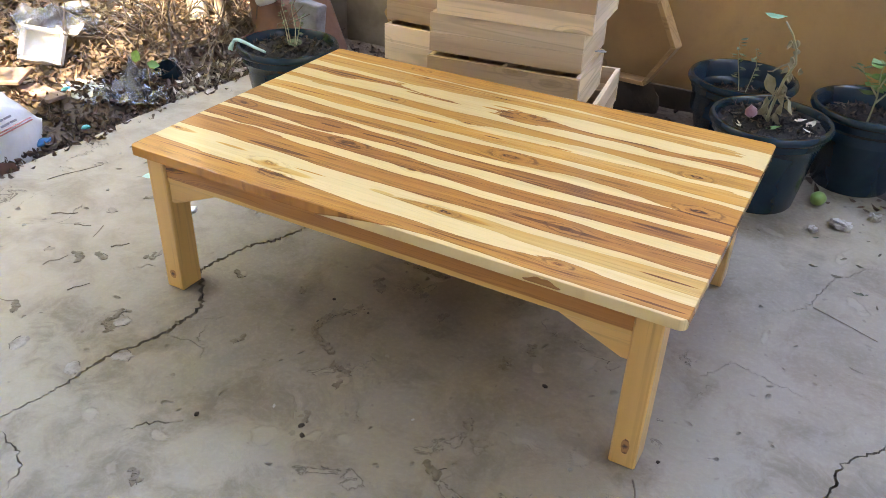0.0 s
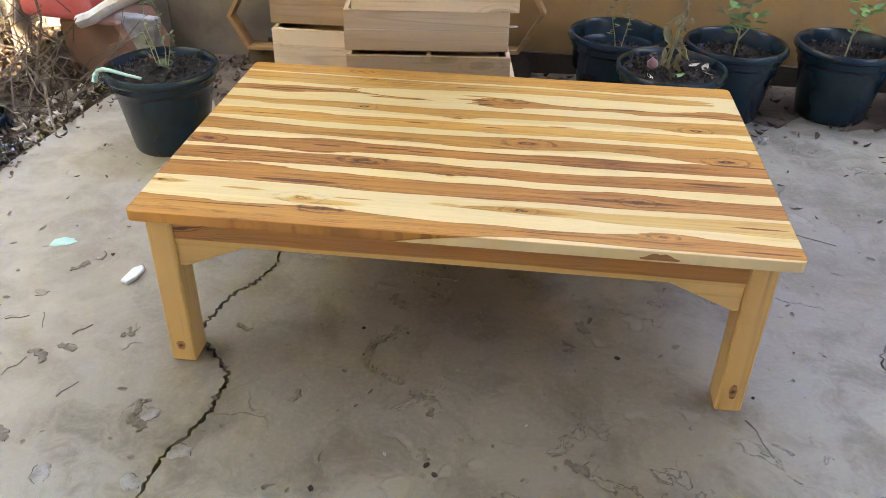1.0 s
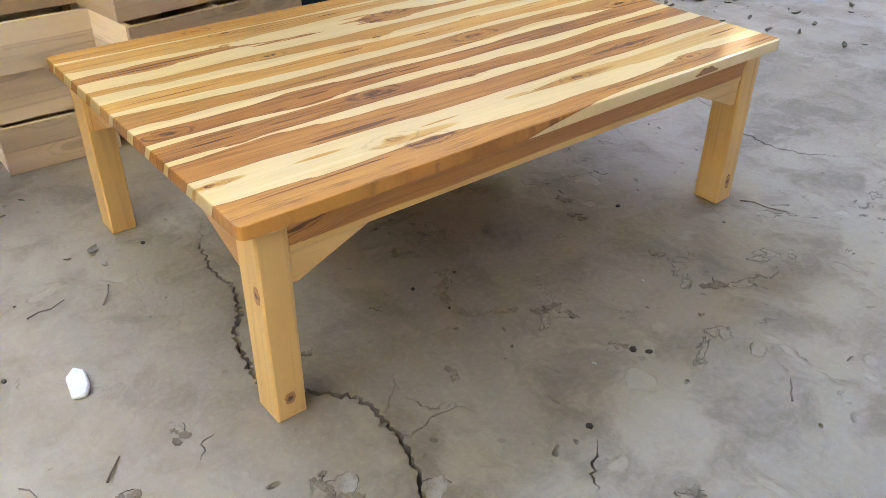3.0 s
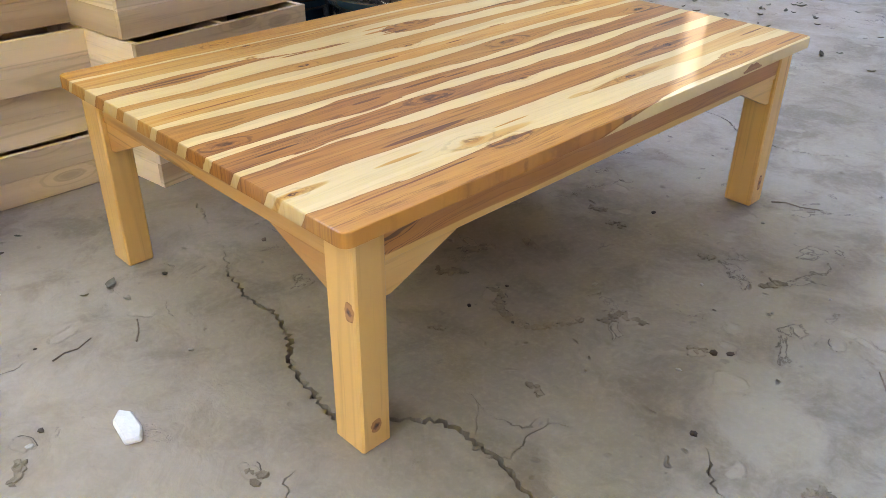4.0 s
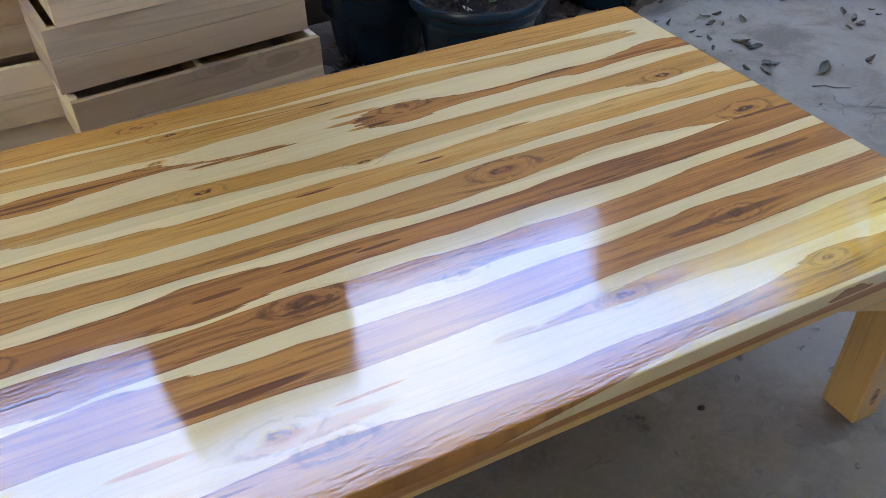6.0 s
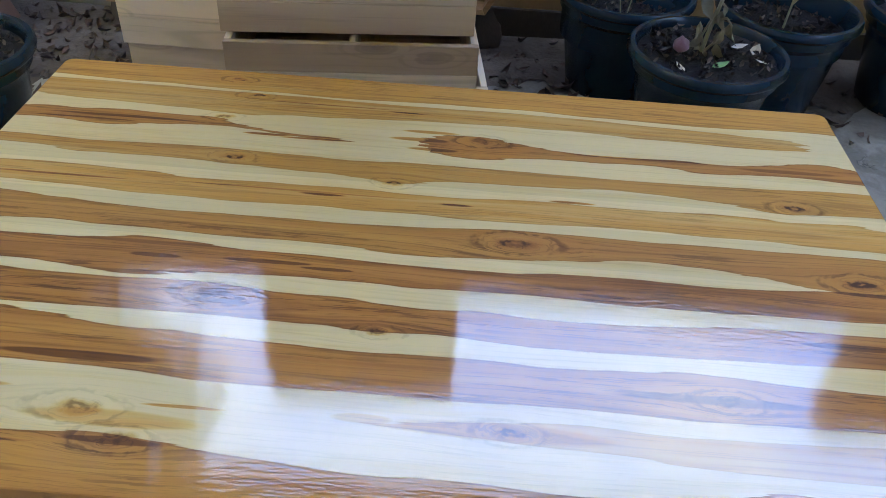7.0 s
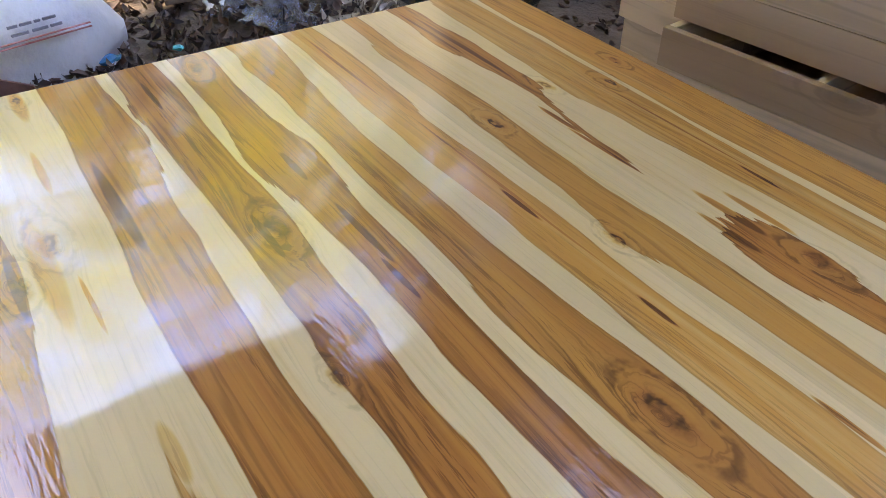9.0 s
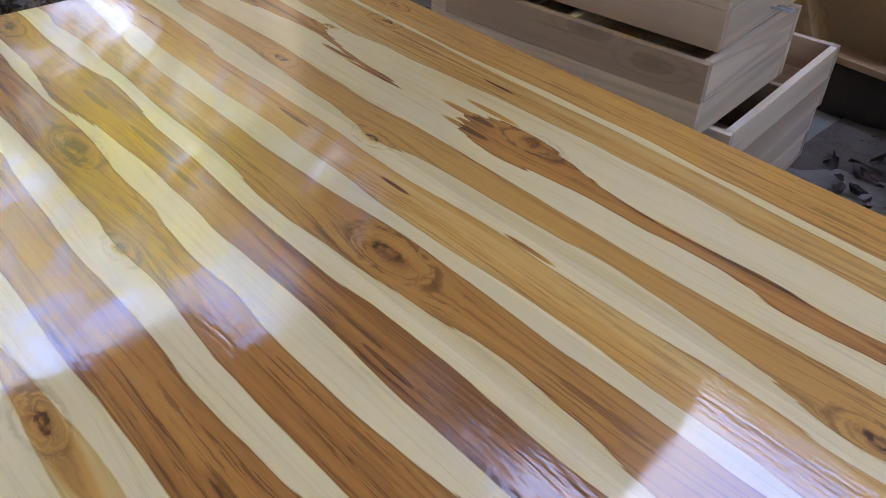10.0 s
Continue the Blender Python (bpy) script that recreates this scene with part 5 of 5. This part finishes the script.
# Fallen leaves, thick to the right and thin elsewhere.


def curled_leaf(curl, twist, seed):
    """A dry leaf rolled along its length, with an uneven rim."""
    bm = bmesh.new()
    rows = []
    for i in range(9):
        u = i / 8
        half = 0.0125 * math.sin(math.pi * min(1, u * 0.93 + 0.05)) ** 0.7 * (1 + 0.35 * noise.noise(Vector((u * 5, seed, 0)))) + 0.0006
        roll, row = curl * (0.6 + 0.5 * u), []
        for q in (-1, -0.5, 0, 0.5, 1):
            a = q * roll + twist * (u - 0.5)
            rad = half / max(roll, 0.2)
            row.append(bm.verts.new(((u - 0.5) * 0.056, rad * math.sin(a), 0.003 + rad * (1 - math.cos(a)) + 0.010 * curl * (u - 0.45) ** 2 * 2 + 0.0015 * noise.noise(Vector((u * 9, q * 2, seed))))))
        rows.append(row)
    for a, b in zip(rows, rows[1:]):
        for k in range(4):
            bm.faces.new((a[k], a[k + 1], b[k + 1], b[k]))
    low = min(v.co.z for v in bm.verts)
    for v in bm.verts:
        v.co.z -= low
    data = smooth(mesh_of("fallen_leaf", bm, M_DRY_LEAF), 180)
    return data


leaf_data = [curled_leaf(c, w, n) for n, (c, w) in enumerate(((1.5, 0.8), (0.9, -0.6), (2.2, 0.5), (1.2, 1.4), (1.8, -1.0)))]
g = random.Random(77)
fallen = [(1.952, 0.875, 30, 1.3), (1.825, 0.945, 80, 0.9), (2.10, 0.86, 10, 0.8), (1.462, 0.848, -20, 0.5), (1.408, 0.901, 10, 0.5)]
for _ in range(165):
    u = g.random()
    x, y = (1.75 + 1.5 * g.random(), 0.95 + 0.75 * g.random() ** 1.0) if u < 0.62 else (2.2 + 1.6 * g.random(), 0.1 + 1.0 * g.random()) if u < 0.95 else (1.3 + 0.4 * g.random(), 0.8 + 0.4 * g.random())
    if any(math.hypot(x - px, y - py) < 0.16 for px, py in ((1.125, 1.222), (1.362, 1.5), (1.73, 1.52), (2.08, 1.56))):
        continue
    fallen.append((x, y, g.uniform(0, 360), g.uniform(0.35, 0.95) * (1.0 if x > 1.72 else 0.5)))
for _ in range(34):
    x, y = g.uniform(-0.66, -0.02), g.uniform(0.45, 1.6)
    if math.hypot(x + 0.378, y - 0.99) > 0.15:
        fallen.append((x, y, g.uniform(0, 360), g.uniform(0.2, 0.55)))
for k, (x, y, turn, s) in enumerate(fallen):
    ob = solo("fallen_leaf", leaf_data[k % 5], None, "curled dry leaf lying on the slab", "leaf", pose(x, y, 0.0015, 0, 0, turn), "fallen leaves")
    ob.scale = (s, s, s)
mint = bmesh.new()
lump((0.030, 0.020, 0.0018), 0.4, 4, 2, mint)
solo("mint_scrap", mint, M_MINT, "flat mint plastic scrap on the slab", "plastic", pose(-0.415, 0.405, 0.0024, 0, 0, 25), round_off=True)
blade(pose(-0.028, 0.665, 0.004, 0, 0, 40), 0.03, 0.02, M_DRY_LEAF, "fallen_leaf", "curled dry leaf lying on the slab", "leaf", "fallen leaves")

# A skin of dirt over the slab along the wall; its dark brown also paints shade.
for a, c, low_y in ((-0.72, 0.02, 1.28), (0.60, 2.6, 1.42)):
    bm = bmesh.new()
    cols = 46
    grid = [[bm.verts.new((a + (c - a) * i / cols, low_y + (WALL_Y - 0.009 - low_y) * j / 14 + (0.10 * noise.noise(Vector((i * 0.35, a, 2))) if j < 4 else 0), -0.004 + 0.012 * min(1, j / 5) + 0.005 * noise.noise(Vector((i * 0.6, j * 0.9, a))))) for i in range(cols + 1)] for j in range(15)]
    for j in range(14):
        for i in range(cols):
            bm.faces.new((grid[j][i], grid[j][i + 1], grid[j + 1][i + 1], grid[j + 1][i]))
    solo("dirt_and_shade_skin", bm, M_DIRT, "thin skin of brown dirt and painted shade along the wall", "dirt", kind="structure", round_off=True)

# Crumbly dirt and husk behind the crates and along the wall.
spots, g = [], random.Random(91)
for _ in range(620):
    u = g.random()
    x, y = (g.uniform(-0.62, -0.06), g.uniform(1.25, 1.74)) if u < 0.5 else (g.uniform(0.66, 1.9), g.uniform(1.30, 1.74)) if u < 0.8 else (g.uniform(0.66, 0.95), g.uniform(1.0, 1.5))
    spots.append((pose(x, y, 0.004, g.uniform(-30, 30), g.uniform(-30, 30), g.uniform(0, 360)), g.uniform(0.012, 0.045), g.uniform(0.008, 0.022), g.uniform(0, 1), g.uniform(0, 1)))
solo("wall_litter", leaves_mesh("wall_litter", spots, M_LITTER), None, "dead leaves and husk gathered along the wall", "leaf litter", kind="stuff")

# ---- the dirt bed: litter, brushwood and rubbish ----
spots, pale = [], []
g = random.Random(17)
for _ in range(8200):
    x, y = SLAB_LEFT - 0.0 - 1.9 * g.random() ** 1.5, g.uniform(-0.9, 1.78)
    z = heap_z(x, y) + 0.004 + 0.022 * g.random()
    m = pose(x, y, z, g.uniform(-45, 45), g.uniform(-45, 45), g.uniform(0, 360))
    # Patches of pale leaves put sun dapples into the litter's colour.
    light = noise.noise(Vector((x * 2.2, y * 2.2, 9))) > 0.22 and y > 0.75
    (pale if light and g.random() < 0.75 else spots).append((m, g.uniform(0.014, 0.046), g.uniform(0.008, 0.024), g.uniform(0, 1.2), g.uniform(0, 1.0)))
for _ in range(120):
    y = g.uniform(-0.5, 1.7)
    x = SLAB_LEFT + 0.10 * max(0.0, y - 0.8) + abs(g.gauss(0, 0.03))
    spots.append((pose(x, y, 0.004, g.uniform(-25, 25), g.uniform(-25, 25), g.uniform(0, 360)), g.uniform(0.010, 0.035), g.uniform(0.006, 0.018), g.uniform(0, 1), g.uniform(0, 1)))
solo("leaf_litter", leaves_mesh("leaf_litter", spots, M_LITTER), None, "thick brown dead leaf litter on the dirt", "leaf litter", kind="stuff")
solo("pale_litter", leaves_mesh("pale_litter", pale, M_PALE_LITTER), None, "pale dry leaves on the heap, painting sun dapples", "leaf litter", kind="stuff")

bm = bmesh.new()
for k in range(170):
    a = Vector((g.uniform(-1.45, -0.72), g.uniform(1.0, 1.66), 0))
    a.z = heap_z(a.x, a.y) + 0.01
    way = Vector((g.uniform(-1, 1), g.uniform(-0.6, 0.6), g.uniform(0.05, 0.9))).normalized()
    size = g.uniform(0.15, 0.45)
    line = [a + way * size * u + Vector((g.uniform(-1, 1), g.uniform(-1, 1), g.uniform(-1, 0.6))) * 0.05 * size * 4 * u for u in (0, 0.3, 0.6, 1.0)]
    tube(line, g.uniform(0.0015, 0.0042), bm, 5, 0.5)
solo("brushwood", bm, M_TWIG, "tangled pile of dry brown brushwood", "brushwood", kind="stuff", round_off=True)
for k, line in enumerate(([(-0.90, 1.25, 0.02), (-0.86, 1.16, 0.10), (-0.80, 1.06, 0.05), (-0.73, 0.96, 0.012)], [(-1.02, 1.1, 0.02), (-1.05, 1.14, 0.22), (-1.02, 1.2, 0.42), (-1.08, 1.26, 0.7)], [(-1.2, 1.3, 0.05), (-1.15, 1.28, 0.3), (-1.22, 1.3, 0.65)], [(-0.98, 1.3, 0.05), (-0.93, 1.34, 0.25), (-0.97, 1.38, 0.6)])):
    solo("branch", tube(line, 0.006, sides=7, taper=0.5), M_TWIG, "bare dry branch in the brushwood", "branch", group="bare branches", round_off=True)

weed = thing("weed", pose(-0.945, 0.905, 0.0), "young weed with two broad green leaves", "weed")
part("stem", tube([(0, 0, 0), (0.004, 0, 0.07), (-0.004, 0, 0.16)], 0.0028, sides=6, taper=0.6), M_TWIG, weed, round_off=True)
part("leaf", leaves_mesh("leaf", [(pose(-0.035, -0.005, 0.115, 62, 10, -10), 0.062, 0.048, 0.2, 0.1), (pose(0.038, 0.0, 0.098, 60, 8, 20), 0.05, 0.034, 0.2, 0.1)], M_LEAF), None, weed)
blade(pose(-1.06, 1.30, 0.42, 78, 10, -20), 0.13, 0.085, M_LEAF, "broad_leaf", "broad hanging green leaf in the sun", "leaf")

# The sack with faint print.
sack = thing("white_sack", pose(-1.02, 0.235, -0.02, 0, 0, 12), "bulging dirty white woven sack with faded print", "sack")
bm = lump((0.185, 0.235, 0.185), 0.16, 21, 4)
for v in bm.verts:
    v.co.z = max(v.co.z, -0.03) + 0.012 * noise.noise(v.co * 16)
    v.co += 0.010 * noise.noise_vector(v.co * 9)
cloth = part("cloth", bm, M_SACK, sack, round_off=True)
tear = bmesh.new()
for k, (a, b) in enumerate(((-0.055, -0.035), (-0.030, -0.006), (0.0, 0.012), (0.018, 0.045), (-0.055, -0.02), (-0.012, 0.02), (0.026, 0.05))):
    row = 0 if k < 4 else 1
    x = 0.150 + 0.012 * row
    box((x, a, 0.135 - 0.013 * row), (x + 0.004, b, 0.1405 - 0.013 * row), bm=tear)
part("print", tear, M_INK, sack, "faded grey lettering bars")
line = bmesh.new()
for x, z in ((0.158, 0.108), (0.161, 0.101)):
    box((x, -0.13, z), (x + 0.006, 0.11, z + 0.0014), bm=line)
part("stripe", line, M_REDLINE, sack, "thin faded red stripes")
flap = prism([(0.0, 0.0), (0.15, 0.0), (0.13, 0.06), (0.04, 0.085)], -0.004, 0.004, "y", 0.001)
solo("brown_sheet", flap, M_RUST, "torn brown sheet standing at the slab edge", "sheet", pose(-0.815, 0.095, -0.035, -12, 0, 70))

# Foam tray, scraps and bags.
foam = thing("foam_tray", pose(-1.46, 0.88, 0.065, 58, 10, 34), "broken white foam tray on the rubbish heap", "tray")
part("base", box((-0.078, -0.066, 0), (0.078, 0.066, 0.012), 0.004), M_FOAM, foam)
for a, b in (((-0.078, -0.066, 0.0122), (0.078, -0.054, 0.05)), ((-0.078, 0.054, 0.0122), (0.078, 0.066, 0.05)), ((-0.078, -0.0535, 0.0122), (-0.066, 0.0535, 0.05)), ((0.066, -0.0535, 0.0122), (0.078, 0.0535, 0.05))):
    part("wall", box(a, b, 0.003), M_FOAM, foam)


def crumpled(name, size, place, material, label, seed, category="bag"):
    bm = bmesh.new()
    bmesh.ops.create_grid(bm, x_segments=26, y_segments=26, size=1)
    off = Vector((seed * 5.1, seed * 2.3, 0))
    for v in bm.verts:
        p = v.co.copy()
        edge = 1 + 0.25 * noise.noise(p * 2 + off)
        fold = 0.8 * abs(noise.noise(p * 1.7 + off)) + 0.35 * abs(noise.noise(p * 3.6 + off)) + 0.06 * abs(noise.noise(p * 9 + off))
        v.co = Vector((p.x * size[0] * edge, p.y * size[1] * edge, fold * size[2] * (1.2 - 0.6 * p.length)))
    made = solo(name, bm, material, label, category, place, round_off=True)
    thick = made.modifiers.new("thickness", "SOLIDIFY")
    thick.thickness = 0.0012
    return made


crumpled("plastic_bag", (0.13, 0.09, 0.15), pose(-0.93, 0.80, -0.01, 0, 0, 20), M_PLASTIC, "crumpled cloudy plastic bag at the slab edge", 3)
crumpled("plastic_bag", (0.10, 0.08, 0.12), pose(-1.06, 0.93, 0.0, 0, 0, 60), M_PLASTIC, "crumpled clear plastic bag in the leaves", 8)
crumpled("plastic_sheet", (0.15, 0.10, 0.12), pose(-1.56, 1.02, 0.10, 20, 0, 60), M_PLASTIC, "grey crumpled plastic sheet behind the tray", 5, "sheet")
crumpled("cloth_scrap", (0.11, 0.07, 0.05), pose(-1.12, 0.78, 0.0, 0, 0, -20), M_SACK, "flattened white cloth scrap among leaves", 12, "scrap")
solo("dark_tub", spun(((0.0, 0.0), (0.042, 0.0), (0.051, 0.06), (0.054, 0.061), (0.054, 0.066), (0.048, 0.065), (0.041, 0.008), (0.0, 0.006)), 28), M_POT, "dark blue plastic tub half buried in leaves", "tub", pose(-0.955, 1.03, -0.01, 24, -10), round_off=True)
for x, y, turn, mat, s, label in ((-0.865, 0.545, 20, M_CYAN, 0.020, "bright cyan plastic scrap in the leaves"), (-1.14, 0.70, 70, M_CYAN, 0.016, "bright cyan plastic scrap in the leaves"), (-0.885, 0.395, 70, M_BLUE, 0.026, "blue plastic strip beside the sack")):
    solo("plastic_scrap", lump((s, s * 0.55, s * 0.3), 0.5, turn, 2), mat, label, "plastic", pose(x, y, heap_z(x, y) + 0.03, 10, -15, turn), "plastic scraps")
for x, y, z, rx, rz, a, b in ((-1.40, 0.64, 0.03, 12, 20, 0.20, 0.10), (-1.22, 0.66, 0.0, 4, -12, 0.24, 0.07), (-1.62, 0.55, 0.03, 8, 60, 0.3, 0.12)):
    solo("scrap_board", box((-a / 2, -b / 2, 0), (a / 2, b / 2, 0.014), 0.002), M_BOARD, "weathered scrap board on the rubbish heap", "board", pose(x, y, z, rx, -4, rz), "scrap boards")

# Red-topped step with a white edge, a block, and pale trunks by the wall.
step = thing("garden_step", pose(-1.06, 1.60, 0.0, 0, 0, -10), "brick step with red paint and chipped white edge", "step")
part("body", prism([(0.12, -0.02), (0.46, -0.02), (0.34, 0.21), (0.10, 0.20)], -0.08, 0.15, "y", 0.008), M_BRICK, step)
part("red_top", box((-0.02, -0.12, 0.2105), (0.27, 0.16, 0.44), 0.025, segments=3), M_RED, step, "smooth red painted top")
edge = tube([(0.235, -0.128, 0.218), (0.29, -0.126, 0.238), (0.36, -0.115, 0.28), (0.50, -0.10, 0.345)], 0.024, sides=9)
part("edge", edge, M_LIME_SUN, step, "chipped white plaster edge", True)
block = box((-0.075, -0.03, 0), (0.075, 0.03, 0.225), 0.008, segments=2)
solo("lime_block", block, M_BLOCK, "rough pale grey concrete block behind the pot", "block", pose(-0.695, 1.50, 0.0, -6, 3, -6))
# Two of the trunks are coloured white in place of sunlight on bark.
for x, y, r, lean, mat, label in ((-1.14, 1.52, 0.035, 0.0, M_BARK, "grey tree trunk by the wall"), (-1.70, 1.62, 0.026, -0.22, M_LIME_SUN, "leaning pale trunk, sunlight put into its white"), (-1.25, 1.50, 0.045, -0.12, M_LIME_SUN, "pale trunk, sunlight put into its white")):
    solo("garden_post", tube([(x, y, heap_z(x, y) - 0.05), (x + 0.01 + lean * 0.3, y + 0.01, 0.28), (x - 0.02 + lean * 0.6, y + 0.03, 0.52), (x + lean, y + 0.04, 0.78)], r, sides=14, taper=0.8), mat, label, "post", group="posts by the wall", round_off=True)


# ---- trees over the walls ----
def tree(place, height, spread, n, seed, label, leaf_mat=None):
    g = random.Random(seed)
    t = thing("tree", place, label, "tree", "trees over the wall")
    trunk = tube([(0, 0, 0), (0.05, 0.03, height * 0.3), (-0.03, 0.05, height * 0.55), (0.02, 0, height * 0.7)], 0.08, sides=10, taper=0.5)
    tips = []
    for k in range(9):
        a = k * 2.4
        tip = Vector((math.cos(a) * spread * g.uniform(0.4, 0.8), math.sin(a) * spread * g.uniform(0.4, 0.8), height * g.uniform(0.7, 1.0)))
        tube([(0, 0, height * (0.45 + 0.02 * k)), tip * 0.5 + Vector((0, 0, height * 0.3)), tip], 0.026, trunk, 7, 0.4)
        tips += [tip, tip * 0.75 + Vector((0, 0, height * 0.2))]
    part("trunk", trunk, M_BARK, t, round_off=True)
    spots = []
    for _ in range(n):
        c = g.choice(tips)
        p = c + Vector((g.gauss(0, 1), g.gauss(0, 1), g.gauss(0, 0.8))) * spread * 0.20
        spots.append((Matrix.Translation(p) @ Euler((g.uniform(-1, 1), g.uniform(-1, 1), g.uniform(0, 6.3))).to_matrix().to_4x4(), g.uniform(0.07, 0.14), g.uniform(0.04, 0.07), 0.2, 0.15))
    part("crown", leaves_mesh("crown", spots, leaf_mat or M_CROWN), None, t)
    return t


tree(pose(-2.9, 0.9, -0.05), 3.1, 1.35, 1400, 41, "sunlit yellow-green garden tree beside the patio")
# These two crowns are darkened by colour to look shaded.
tree(pose(-1.75, 2.75, -0.05), 4.3, 0.95, 4500, 48, "dense garden tree behind the wall, leaves coloured as shaded", M_SHADE)
tree(pose(-2.3, 2.7, -0.05), 3.8, 1.25, 3500, 42, "garden tree behind the wall, leaves coloured as shaded", M_SHADE)
tree(pose(4.9, 3.1, -0.05), 4.2, 1.5, 5000, 43, "leafy garden tree behind the taller wall")
tree(pose(-3.6, -0.9, -0.05), 3.6, 1.4, 2000, 44, "sunlit yellow-green garden tree beside the patio")
tree(pose(-4.2, 2.3, -0.05), 4.0, 1.5, 3200, 45, "tall sunlit garden tree over the grey wall")
# Two unseen trees added to close off bright low sky on the right.
tree(pose(6.2, 1.2, -0.05), 3.6, 1.5, 8000, 46, "unseen leafy tree added to block low sky on the right")
tree(pose(6.3, -1.6, -0.05), 3.6, 1.5, 7000, 47, "unseen leafy tree added to block low sky on the right")
for x, y, tall, seed in ((-3.5, 0.1, 2.3, 51), (-3.7, 1.15, 2.4, 52), (-3.6, -0.9, 2.2, 53), (-4.6, 0.6, 2.6, 54)):
    tree(pose(x, y, -0.05), tall, 1.15, 900, seed, "low sunlit yellow-green tree beside the patio")
# Invented tree in the sun's path; its crown breaks the light into dapples.
tree(pose(-2.5, -1.6, -0.05), 3.4, 1.2, 1500, 61, "unseen thin-crowned tree added to dapple the sun")
